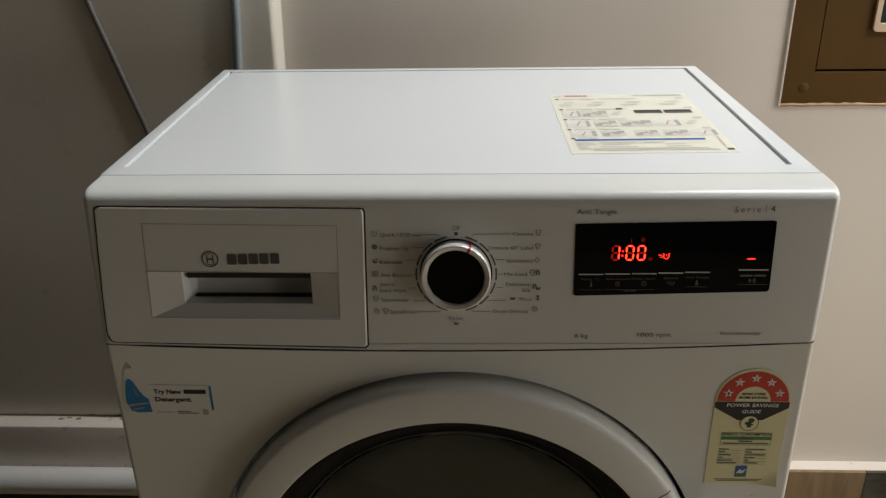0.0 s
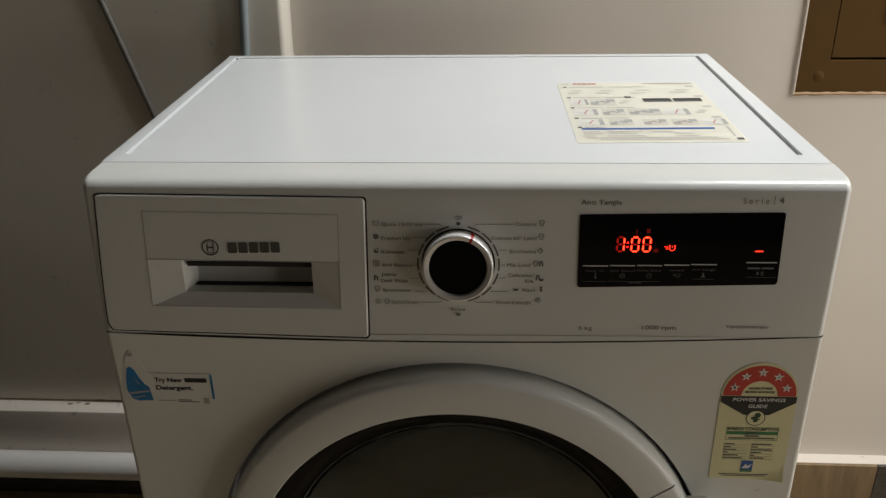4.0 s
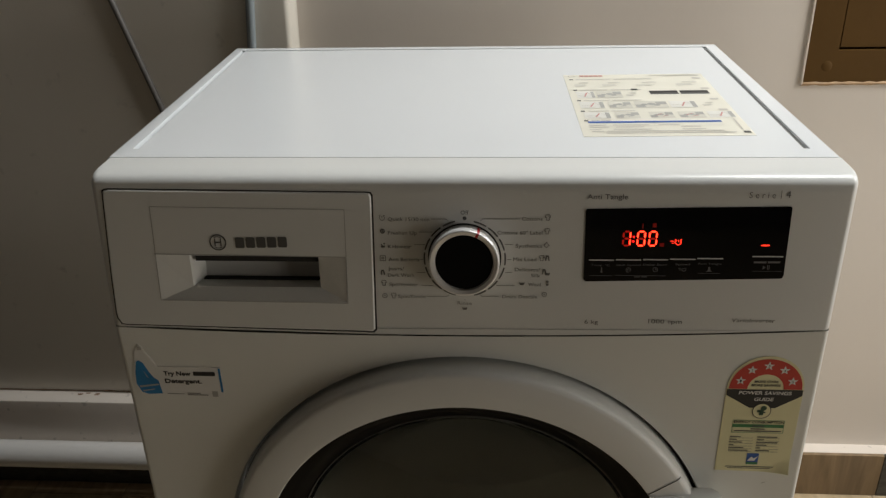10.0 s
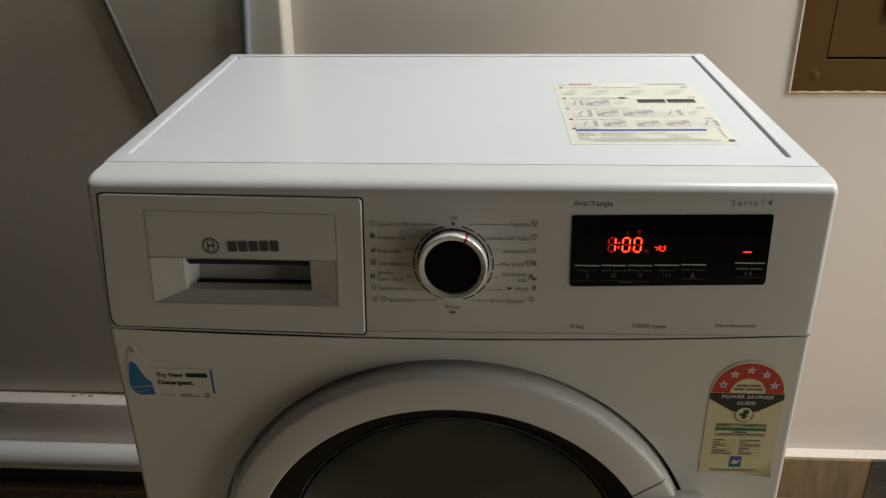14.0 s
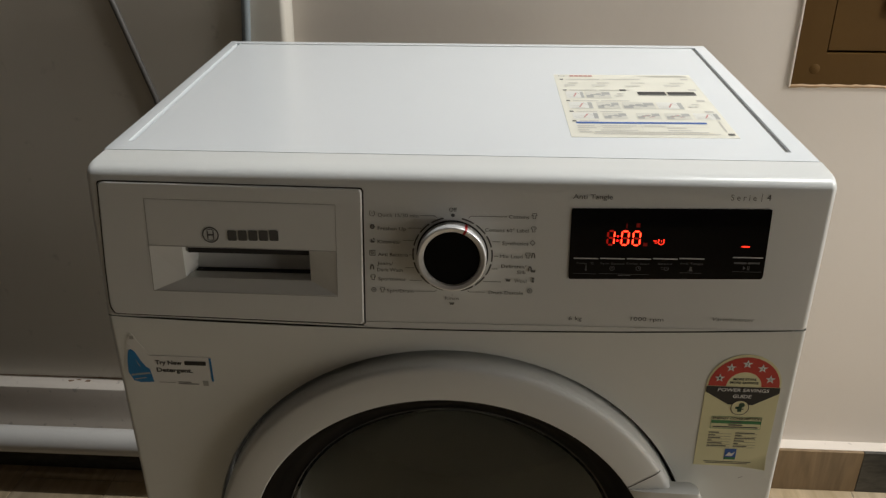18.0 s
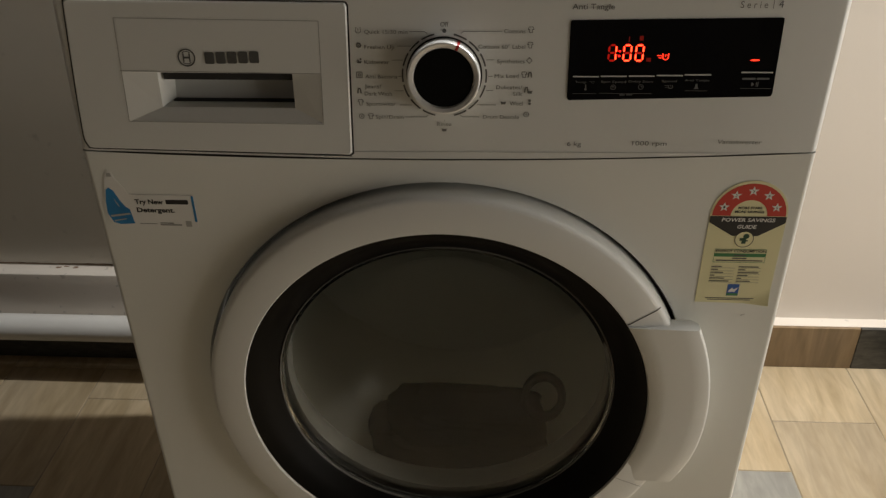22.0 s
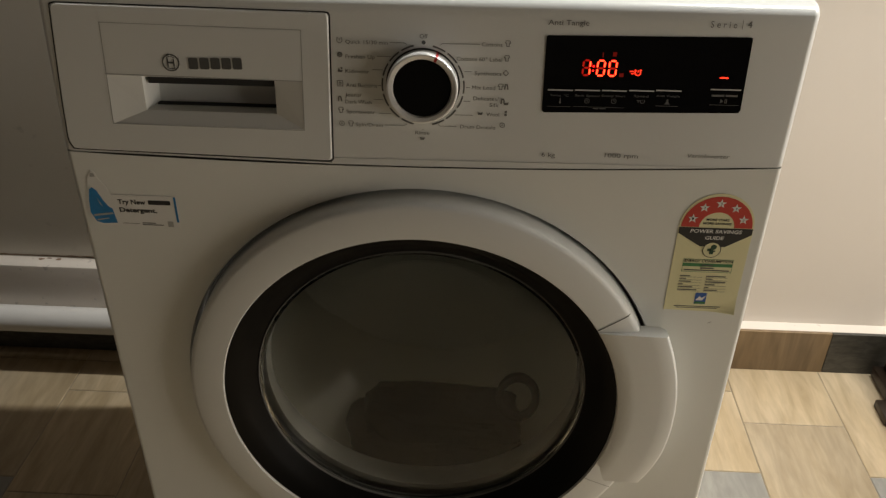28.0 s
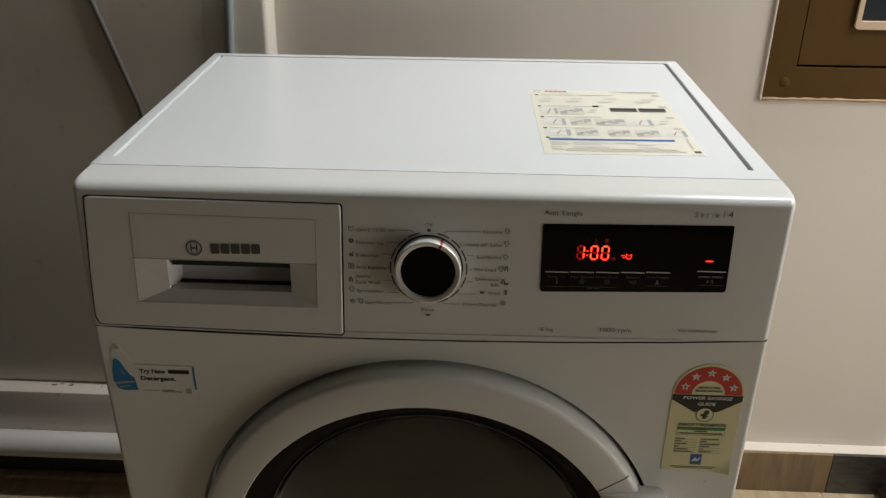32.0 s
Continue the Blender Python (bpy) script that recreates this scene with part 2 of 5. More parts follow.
GLASS = glass("smoked_glass", (0.975, 0.975, 0.93), 0.02, 1.27)
BOWL = glass("clear_glass", (0.975, 0.975, 0.95), 0.10, 1.09)


# mesh helpers
def part(name, bm, mat, parent=None, label="", smooth=40):
    me = bpy.data.meshes.new(name)
    bmesh.ops.recalc_face_normals(bm, faces=bm.faces[:])
    bm.to_mesh(me)
    bm.free()
    me.materials.append(mat)
    if smooth:
        me.shade_smooth()
        me.set_sharp_from_angle(angle=radians(smooth))
    ob = new(name, me)
    ob.parent = parent
    if label:
        ob["label"] = label
    return ob


def box(x0, x1, y0, y1, z0, z1, bev=0.0, seg=2, bm=None):
    bm = bm or bmesh.new()
    made = bmesh.ops.create_cube(bm, size=1, matrix=Matrix.Translation(((x0 + x1) / 2, (y0 + y1) / 2, (z0 + z1) / 2)) @ Matrix.Diagonal((x1 - x0, y1 - y0, z1 - z0, 1)))
    if bev:
        edges = {e for v in made["verts"] for e in v.link_edges}
        bmesh.ops.bevel(bm, geom=list(edges), offset=bev, segments=seg, profile=0.5, affect="EDGES")
    return bm


def lathe(profile, n=72, a0=0.0, a1=360.0, m=None, closed=False):
    """Turns (radius, out) pairs about the local z axis; out is along +z. closed joins the last pair to the first."""
    bm, whole = bmesh.new(), abs(a1 - a0) >= 360
    rings = []
    steps = n if whole else n + 1
    for i in range(steps):
        a = radians(a0 + (a1 - a0) * i / n)
        rings.append([bm.verts.new((r * math.cos(a), r * math.sin(a), h)) for r, h in profile])
    k = len(profile)
    for i in range(n):
        p, q = rings[i], rings[(i + 1) % steps]
        for j in range(k if closed else k - 1):
            bm.faces.new((p[j], q[j], q[(j + 1) % k], p[(j + 1) % k]))
    if closed and not whole:
        bm.faces.new(rings[0])
        bm.faces.new(rings[-1][::-1])
    bmesh.ops.remove_doubles(bm, verts=bm.verts[:], dist=1e-6)
    if m:
        bmesh.ops.transform(bm, matrix=m, verts=bm.verts[:])
    return bm


def flat(polys, m, lift=0.0004):
    """Thin prints: polygons of (u, v) laid on the plane of m, lifted off it."""
    bm = bmesh.new()
    for p in polys:
        bm.faces.new([bm.verts.new(m @ Vector((u, v, lift))) for u, v in p])
    return bm


def rect(u0, u1, v0, v1):
    return [(u0, v0), (u1, v0), (u1, v1), (u0, v1)]


def round_rect(u0, u1, v0, v1, r, n=4):
    out = []
    for cx, cy, s in ((u1 - r, v1 - r, 0), (u0 + r, v1 - r, 90), (u0 + r, v0 + r, 180), (u1 - r, v0 + r, 270)):
        out += [(cx + r * math.cos(radians(s + 90 * i / n)), cy + r * math.sin(radians(s + 90 * i / n))) for i in range(n + 1)]
    return out


def arc_band(cx, cy, r0, r1, a0, a1, n=10):
    out = []
    for i in range(n):
        a, b = radians(a0 + (a1 - a0) * i / n), radians(a0 + (a1 - a0) * (i + 1) / n)
        out.append([(cx + r0 * math.cos(a), cy + r0 * math.sin(a)), (cx + r1 * math.cos(a), cy + r1 * math.sin(a)),
                    (cx + r1 * math.cos(b), cy + r1 * math.sin(b)), (cx + r0 * math.cos(b), cy + r0 * math.sin(b))])
    return out


def disc_poly(cx, cy, r, n=16, a0=0, a1=360):
    return [(cx + r * math.cos(radians(a0 + (a1 - a0) * i / n)), cy + r * math.sin(radians(a0 + (a1 - a0) * i / n))) for i in range(n if a1 - a0 >= 360 else n + 1)]


def line(u0, v0, u1, v1, w):
    dx, dy = u1 - u0, v1 - v0
    k = w / 2 / math.hypot(dx, dy)
    return [(u0 - dy * k, v0 + dx * k), (u0 + dy * k, v0 - dx * k), (u1 + dy * k, v1 - dx * k), (u1 - dy * k, v1 + dx * k)]


def slab(poly, m, depth, lift=0.0):
    """A flat piece of that outline with real thickness, its face at lift."""
    bm = bmesh.new()
    top = [bm.verts.new(m @ Vector((u, v, lift))) for u, v in poly]
    low = [bm.verts.new(m @ Vector((u, v, lift - depth))) for u, v in poly]
    bm.faces.new(top)
    bm.faces.new(low[::-1])
    for i in range(len(poly)):
        j = (i + 1) % len(poly)
        bm.faces.new((top[i], low[i], low[j], top[j]))
    return bm


def prints(name, polys, m, mat, parent, lift):
    for p in polys:
        part(name, flat([p], m, lift), mat, parent, smooth=0)


def lettering(words, u0, u1, v0, height, m, mat, parent, name="lettering", lift=0.0005, slant=0.0, bold=0.0):
    """Words from u0 to u1 with their baseline at v0 and capitals of that height, on the plane of m."""
    cu = bpy.data.curves.new(name, "FONT")
    cu.body, cu.size, cu.resolution_u, cu.shear = words, 1.0, 3, slant
    cu.offset = bold
    tmp = new("tmp", cu)
    bpy.context.view_layer.update()
    me = bpy.data.meshes.new_from_object(tmp.evaluated_get(bpy.context.evaluated_depsgraph_get()))
    bpy.data.objects.remove(tmp)
    bpy.data.curves.remove(cu)
    xs = [v.co.x for v in me.vertices]
    sx, sy = (u1 - u0) / (max(xs) - min(xs)), height / 0.69
    left = min(xs)
    for v in me.vertices:
        v.co = m @ Vector((u0 + (v.co.x - left) * sx, v0 + v.co.y * sy, lift))
    me.name = name
    me.materials.clear()
    me.materials.append(mat)
    ob = new(name, me)
    ob.parent = parent
    return ob


def tube(points, r, n=12):
    """A round hose through the points."""
    bm, rings = bmesh.new(), []
    pts = [Vector(p) for p in points]
    for i, p in enumerate(pts):
        d = (pts[min(i + 1, len(pts) - 1)] - pts[max(i - 1, 0)]).normalized()
        a = d.orthogonal().normalized() if abs(d.z) < 0.9 else d.cross(Vector((0, 1, 0))).normalized()
        b = d.cross(a)
        rings.append([bm.verts.new(p + r * (math.cos(2 * math.pi * k / n) * a + math.sin(2 * math.pi * k / n) * b)) for k in range(n)])
    for p, q in zip(rings, rings[1:]):
        for k in range(n):
            bm.faces.new((p[k], p[(k + 1) % n], q[(k + 1) % n], q[k]))
    bm.faces.new(rings[0])
    bm.faces.new(rings[-1])
    return bm


# the room: back wall with a set-forward stretch on one side, other walls plain
BACK, FORE, STEP = 0.637, 0.600, -0.268
wall_bm = box(STEP, 0.471, BACK, 0.85, 0, 2.7)
box(1.324, 2.4, BACK, 0.85, 0, 2.7, bm=wall_bm)
box(0.471, 1.324, BACK, 0.85, 0, 0.7495, bm=wall_bm)
box(0.471, 1.324, BACK, 0.85, 2.016, 2.7, bm=wall_bm)
box(0.471, 1.324, 0.84, 0.85, 0.7495, 2.016, bm=wall_bm)
tagged(part("wall_back", wall_bm, WALL, smooth=0), "cream painted back wall with uneven plaster", "wall", kind="structure")
# the forward stretch ends in a hand-rounded plaster corner that runs out into the back wall
corner, prev = bmesh.new(), None
for z in (0.0, 0.5, 0.8, 0.95, 1.1, 1.6, 2.7):
    x0 = STEP - 0.001 + 0.02 * max(-0.1, min(0.15, z - 0.85))
    prof = [(-0.96, 0.85), (-0.96, FORE)]
    prof += [(x0 - 0.007 + 0.007 * math.sin(radians(a)), FORE + 0.007 - 0.007 * math.cos(radians(a))) for a in range(0, 91, 10)]
    prof += [(x0 + 0.009 - 0.009 * math.cos(radians(a)), BACK + 0.0015 - 0.009 + 0.009 * math.sin(radians(a))) for a in range(20, 91, 10)]
    prof += [(x0 + 0.03, 0.85)]
    row = [corner.verts.new((x, y, z)) for x, y in prof]
    if prev:
        for k in range(len(row)):
            corner.faces.new((prev[k], prev[(k + 1) % len(row)], row[(k + 1) % len(row)], row[k]))
    else:
        corner.faces.new(row)
    prev = row
corner.faces.new(prev[::-1])
tagged(part("wall_back_forward", corner, WALL_OLD, smooth=40), "shaded grey-cream wall stretch set forward with a rounded corner", "wall", kind="structure")
# west wall, front wall and ceiling are unseen, dark to hold back bounced light
tagged(part("wall_west", box(-1.1, -0.96, -3.21, 0.85, 0, 2.7), BOUNCE_DARK, smooth=0), "unseen side wall, coloured dark to cut bounced light", "wall", kind="structure")
tagged(part("wall_east", box(2.4, 2.55, -3.21, 0.85, 0, 2.7), WALL, smooth=0), "plain cream side wall", "wall", kind="structure")
tagged(part("wall_front", box(-1.5, 2.55, -3.35, -3.2, 0, 2.7), BOUNCE_DARK, smooth=0), "unseen wall opposite the machine, coloured dark brown to cut bounced light", "wall", kind="structure")
tagged(part("ceiling", box(-1.5, 2.55, -3.35, 0.85, 2.7, 2.8), BOUNCE_DARK, smooth=0), "unseen ceiling, coloured dark to cut bounced light", "ceiling", kind="structure")
floor = tagged(part("floor", box(-1.5, 2.55, -3.35, 0.85, -0.12, -0.0015), GROUT, smooth=0), "floor of beige and grey wood-look tiles", "floor", kind="structure")

# the painted ledge along the forward wall
ledge_bm = box(-0.96, -0.31, 0.5665, FORE, 0.072, 0.202, 0.004)
tagged(part("ledge", ledge_bm, WALL_SHINY), "dirty cream painted ledge low on the wall", "ledge", kind="structure")

# worn brown spots along its top edge
ledge = bpy.data.objects["ledge"]
rng = random.Random(9)
for i in range(16):
    x, y, r = rng.uniform(-0.72, -0.31), FORE - abs(rng.gauss(0, 0.006)), rng.uniform(0.0012, 0.0038)
    m_chip = Matrix.Translation((x, y - r * 0.5, 0.202))
    part("chipped_spot", flat([[(r * rng.uniform(0.6, 1.5) * math.cos(radians(a)) * 1.6, r * rng.uniform(0.5, 1.0) * math.sin(radians(a))) for a in range(0, 360, 45)]], m_chip, 0.0003), CHIP, ledge, smooth=0)

# a brown dirt line where the ledge meets the wall
dirt = bmesh.new()
prev = None
for i in range(70):
    x = -0.90 + 0.6 * i / 69
    top = 0.2035 + 0.0030 * abs(noise.noise(Vector((x * 40, 0, 3)))) + rng.uniform(0, 0.0008)
    row = [dirt.verts.new((x, FORE - 0.0006, z)) for z in (0.2022, top)]
    if prev:
        dirt.faces.new((prev[0], row[0], row[1], prev[1]))
    prev = row
part("dirt_line", dirt, CHIP, ledge, "brown grime along the joint", smooth=0)

# skirting with a painted top ledge
skirting = tagged(part("skirting", box(STEP, 2.4, 0.613, BACK, 0, 0.090), WALL_SHINY, smooth=0), "tiled skirting with a white painted top", "skirting", kind="structure")

tagged(part("skirting_under_ledge", box(-0.96, STEP - 0.002, 0.588, FORE, 0, 0.0718), SLATE_TILE, smooth=0), "dark slate skirting under the ledge", "skirting", kind="structure")

# waste pipe along the wall
pipe = tagged(new("waste_pipe"), "white plastic waste pipe lying along the wall", "pipe")
pipe.location = (-0.8, 0.5420, 0.1045)
part("tube", tube([(-0.158, 0, 0), (0.5, 0, 0)], 0.0240, 28), PVC, pipe)
for cx in (0.40,):
    part("pipe_clip", box(cx - 0.012, cx + 0.012, -0.004, 0.0243, -0.0265, 0.0265, 0.003), PVC, pipe)

# window with a wooden frame and leaf
window = tagged(part("window_1", box(0.464, 0.506, 0.613, 0.66, 0.755, 2.0), WOOD), "brown painted wooden window with a closed leaf", "window", kind="structure")
part("paint_edge", box(0.4608, 0.4640, 0.6122, 0.640, 0.7535, 2.0, 0.001), WALL_SHINY, window, "rough white paint along the frame")
part("bottom_rail", box(0.506, 1.26, 0.613, 0.66, 0.755, 0.8025), WOOD, window)
part("jamb", box(1.26, 1.302, 0.613, 0.66, 0.755, 2.0, 0.003), WOOD, window)
part("top_rail", box(0.506, 1.26, 0.613, 0.66, 1.95, 2.0, 0.003), WOOD, window)
leaf = part("leaf_rail", box(0.509, 1.257, 0.617, 0.655, 0.8060, 0.868), WOOD, window)
part("leaf_stile", box(0.509, 0.580, 0.617, 0.655, 0.868, 1.947), WOOD, window)
part("leaf_stile", box(1.186, 1.257, 0.617, 0.655, 0.868, 1.947), WOOD, window)
M_LEAF = Matrix.Translation((0, 0.617, 0)) @ Matrix.Rotation(radians(90), 4, "X")
ring_out, ring_in = round_rect(0.577, 1.189, 0.859, 1.94, 0.006), round_rect(0.584, 1.182, 0.870, 1.93, 0.004)
bead = bmesh.new()
for lift0, lift1, ra, rb in ((0.0, 0.005, ring_out, ring_out), (0.005, 0.005, ring_out, ring_in), (0.005, -0.004, ring_in, ring_in)):
    a = [bead.verts.new(M_LEAF @ Vector((u, v, lift0))) for u, v in ra]
    b = [bead.verts.new(M_LEAF @ Vector((u, v, lift1))) for u, v in rb]
    for i in range(len(a)):
        bead.faces.new((a[i], a[(i + 1) % len(a)], b[(i + 1) % len(a)], b[i]))
part("beading", bead, BEAD, window, "pale wooden beading round the pane")
part("pane", box(0.579, 1.187, 0.6195, 0.624, 0.861, 1.938), PANE, window, "dark glass pane")
part("screw_plug", lathe([(0, 0.0007), (0.006, 0.0007), (0.0075, 0), (0.0075, -0.002)], 18, m=Matrix.Translation((0.4935, 0.613, 0.780)) @ Matrix.Rotation(radians(90), 4, "X")), WOOD, window)
edge = bmesh.new()
rng = random.Random(4)
prev = None
for i in range(90):
    x = 0.462 + 0.84 * i / 89
    low, out = 0.7525 + rng.uniform(-0.0012, 0.0006), 0.6125 - rng.uniform(0.0, 0.0014)
    row = [edge.verts.new(p) for p in ((x, 0.613, 0.7575 + rng.uniform(-0.0012, 0.001)), (x, out, 0.7552), (x, 0.614, low), (x, 0.637, low))]
    if prev:
        for k in range(3):
            edge.faces.new((prev[k], row[k], row[k + 1], prev[k + 1]))
    prev = row
part("worn_edge", edge, WORN, window, "chipped pale lower edge")

# the frame sits nearly flush in the wall
flush = Matrix.Translation((0.04, -0.6, 1.09)) @ Matrix.Scale(1.0173, 4) @ Matrix.Translation((-0.04, 0.6, -1.09))
for piece in (window, *window.children):
    piece.data.transform(flush)

# hose and cable on the forward wall
hose = tagged(new("water_hose"), "grey water hose rising against the wall", "hose")
part("tube", tube([(-0.338, 0.5934, 0.10), (-0.331, 0.5934, 0.55), (-0.3255, 0.5934, 0.82), (-0.3190, 0.5934, 0.90), (-0.3105, 0.5934, 1.15), (-0.309, 0.5934, 1.6)], 0.0064, 16), HOSE, hose)
cable = tagged(new("power_cable"), "thin grey power cable hanging down the wall", "cable")
part("cord", tube([(-0.44, 0.592, 0.30), (-0.452, 0.594, 0.52), (-0.4655, 0.596, 0.66), (-0.4755, 0.596, 0.728), (-0.501, 0.596, 0.815), (-0.5245, 0.596, 0.896), (-0.548, 0.596, 0.985), (-0.60, 0.596, 1.20), (-0.66, 0.596, 1.5)], 0.0046, 10), CABLE, cable)

# a dark wooden rack standing beside the wall, only its foot in view
rack = tagged(new("wooden_rack"), "dark stained wooden rack standing on the tiles", "rack")
rack.matrix_world = pose(0.7985, 0.602, 0, 0, 0, -1.5)
part("lower_rail", box(0.0, 0.045, -0.58, 0.0, 0.003, 0.025, 0.003), DARK_WOOD, rack)
part("foot", box(-0.022, 0.060, -0.135, -0.082, 0.0, 0.016, 0.003), DARK_WOOD, rack)
part("foot", box(-0.022, 0.060, -0.570, -0.515, 0.0, 0.016, 0.003), DARK_WOOD, rack)
part("side_panel", box(0.016, 0.034, -0.57, -0.004, 0.0252, 0.12, 0.003), DARK_WOOD, rack)

# ---- the washing machine ----
machine = tagged(new("washing_machine"), "white front-loading washing machine with a lit red display, standing on tiles", "washing machine")
DX, DZ, HOLE = 0.003, 0.457, 0.2298


def seam_z(x):
    """Height of the slightly bowed joint between the front sheet and the control panel."""
    return 0.7085 + 0.0085 * x + 0.083 * x * x


# cabinet: front sheet with the round door opening, sides, back
cab = bmesh.new()
X0, X1, Z0, Z1 = -0.2945, 0.2980, 0.075, 0.7130
angles = sorted({2 * math.pi * i / 96 for i in range(96)} | {math.atan2(z - DZ, x - DX) % (2 * math.pi) for x in (X0, X1) for z in (Z0, Z1)})
inner, outer = [], []
for a in angles:
    c, s = math.cos(a), math.sin(a)
    k = min((X1 - DX) / c if c > 1e-9 else (X0 - DX) / c if c < -1e-9 else 9, (Z1 - DZ) / s if s > 1e-9 else (Z0 - DZ) / s if s < -1e-9 else 9)
    inner.append((DX + HOLE * c, DZ + HOLE * s))
    outer.append((DX + k * c, DZ + k * s))
n = len(angles)
vo = [cab.verts.new((x, 0, z)) for x, z in outer]
vm = [cab.verts.new((DX + (x - DX) * 1.005, 0, DZ + (z - DZ) * 1.005)) for x, z in inner]
vi = [cab.verts.new((x, 0.004, z)) for x, z in inner]
vb = [cab.verts.new((x, 0.035, z)) for x, z in inner]
for i in range(n):
    j = (i + 1) % n
    cab.faces.new((vo[i], vo[j], vm[j], vm[i]))
    cab.faces.new((vm[i], vm[j], vi[j], vi[i]))
    cab.faces.new((vi[i], vi[j], vb[j], vb[i]))
bmesh.ops.remove_doubles(cab, verts=cab.verts[:], dist=1e-5)
for s, edge_x in ((-1, 0.2945), (1, 0.2980)):
    prof = [(s * edge_x, 0.0)] + [(s * (edge_x + 0.0045 * math.sin(radians(a))), 0.0045 - 0.0045 * math.cos(radians(a))) for a in (15, 30, 45, 60, 75, 90)] + [(s * (edge_x + 0.0045), 0.455)]
    cols = [(cab.verts.new((x, y, Z0)), cab.verts.new((x, y, Z1))) for x, y in prof]
    for p, q in zip(cols, cols[1:]):
        cab.faces.new((p[0], q[0], q[1], p[1]))
cab.faces.new([cab.verts.new(p) for p in ((-0.299, 0.455, Z0), (0.3025, 0.455, Z0), (0.3025, 0.455, Z1), (-0.299, 0.455, Z1))])
cab.faces.new([cab.verts.new(p) for p in ((-0.2945, 0, Z1), (0.2980, 0, Z1), (0.3025, 0.0045, Z1), (0.3025, 0.455, Z1), (-0.299, 0.455, Z1), (-0.299, 0.0045, Z1))])
for v in cab.verts:
    if v.co.z > Z1 - 1e-4:
        v.co.z = seam_z(v.co.x) - 0.0005
part("cabinet", cab, ENAMEL, machine)
part("plinth", box(-0.297, 0.297, 0.003, 0.45, 0.022, 0.0742, 0.003), PLASTIC, machine)
part("upper_side", box(-0.299, 0.2985, 0.058, 0.455, 0.7190, 0.8355), ENAMEL, machine)
for fx in (-0.25, 0.25):
    for fy in (0.06, 0.40):
        part("foot", lathe([(0, 0), (0.02, 0), (0.02, 0.008), (0.012, 0.012), (0.012, 0.0225), (0, 0.0225)], 16, m=Matrix.Translation((fx, fy, 0))), RUBBER, machine)

# lid: raised panel with a channel along three sides
xs, ys = (-0.302, -0.2895, -0.2843, 0.2812, 0.2864, 0.302), (0.0550, 0.076, 0.4405, 0.4445, 0.460)


lid = bmesh.new()


def lid_face(*points):
    lid.faces.new([lid.verts.new(p) for p in points])


H, LOW = 0.848, 0.8385
for i in range(5):
    for j in range(4):
        a, b, c, d = xs[i], xs[i + 1], ys[j], ys[j + 1]
        if i in (1, 3) and j in (1, 2):
            m = (a + b) / 2
            lid_face((a, c, H), (m, c, LOW), (m, d, LOW), (a, d, H))
            lid_face((m, c, LOW), (b, c, H), (b, d, H), (m, d, LOW))
            if j == 1:
                lid_face((a, c, H), (b, c, H), (m, c, LOW))
            else:
                lid_face((a, d, H), (m, d, LOW), (b, d, H))
        elif i == 2 and j == 2:
            m = (c + d) / 2
            lid_face((a, c, H), (b, c, H), (b, m, LOW), (a, m, LOW))
            lid_face((a, m, LOW), (b, m, LOW), (b, d, H), (a, d, H))
            lid_face((a, c, H), (a, m, LOW), (a, d, H))
            lid_face((b, c, H), (b, d, H), (b, m, LOW))
        else:
            lid_face((a, c, H), (b, c, H), (b, d, H), (a, d, H))
FOOT = 0.8358
for j in range(4):
    for x in (xs[0], xs[-1]):
        lid_face((x, ys[j], FOOT), (x, ys[j + 1], FOOT), (x, ys[j + 1], H), (x, ys[j], H))
for i in range(5):
    for y in (ys[0], ys[-1]):
        lid_face((xs[i], y, FOOT), (xs[i + 1], y, FOOT), (xs[i + 1], y, H), (xs[i], y, H))
bmesh.ops.remove_doubles(lid, verts=lid.verts[:], dist=1e-6)
bmesh.ops.recalc_face_normals(lid, faces=lid.faces[:])
rim = [e for e in lid.edges if all(v.co.z > 0.847 for v in e.verts) and (all(abs(abs(v.co.x) - 0.302) < 1e-6 for v in e.verts) or all(abs(v.co.y - 0.46) < 1e-6 for v in e.verts))]
bmesh.ops.bevel(lid, geom=rim, offset=0.004, segments=3, profile=0.5, affect="EDGES")
def skew(bm):
    """The lid sits slightly turned on the cabinet."""
    for v in bm.verts:
        if abs(v.co.x) > 0.295:
            v.co.x += math.copysign(0.0032 * (1 - (v.co.y - 0.055) / 0.405), v.co.x)
        v.co.x += 0.003 - 0.0195 * (v.co.y - 0.055)
    return bm


part("lid", skew(lid), LIDCOAT, machine, smooth=30)
# grey strips put the shade of the right and back channels into colour
for gx0, gx1, gy0, gy1 in ((0.2820, 0.2857, 0.078, 0.4438), (-0.283, 0.281, 0.4409, 0.4441)):
    part("lid_gap", skew(box(gx0, gx1, gy0, gy1, 0.8385, 0.8462)), SEAM_SHADE_GREY, machine, smooth=0)

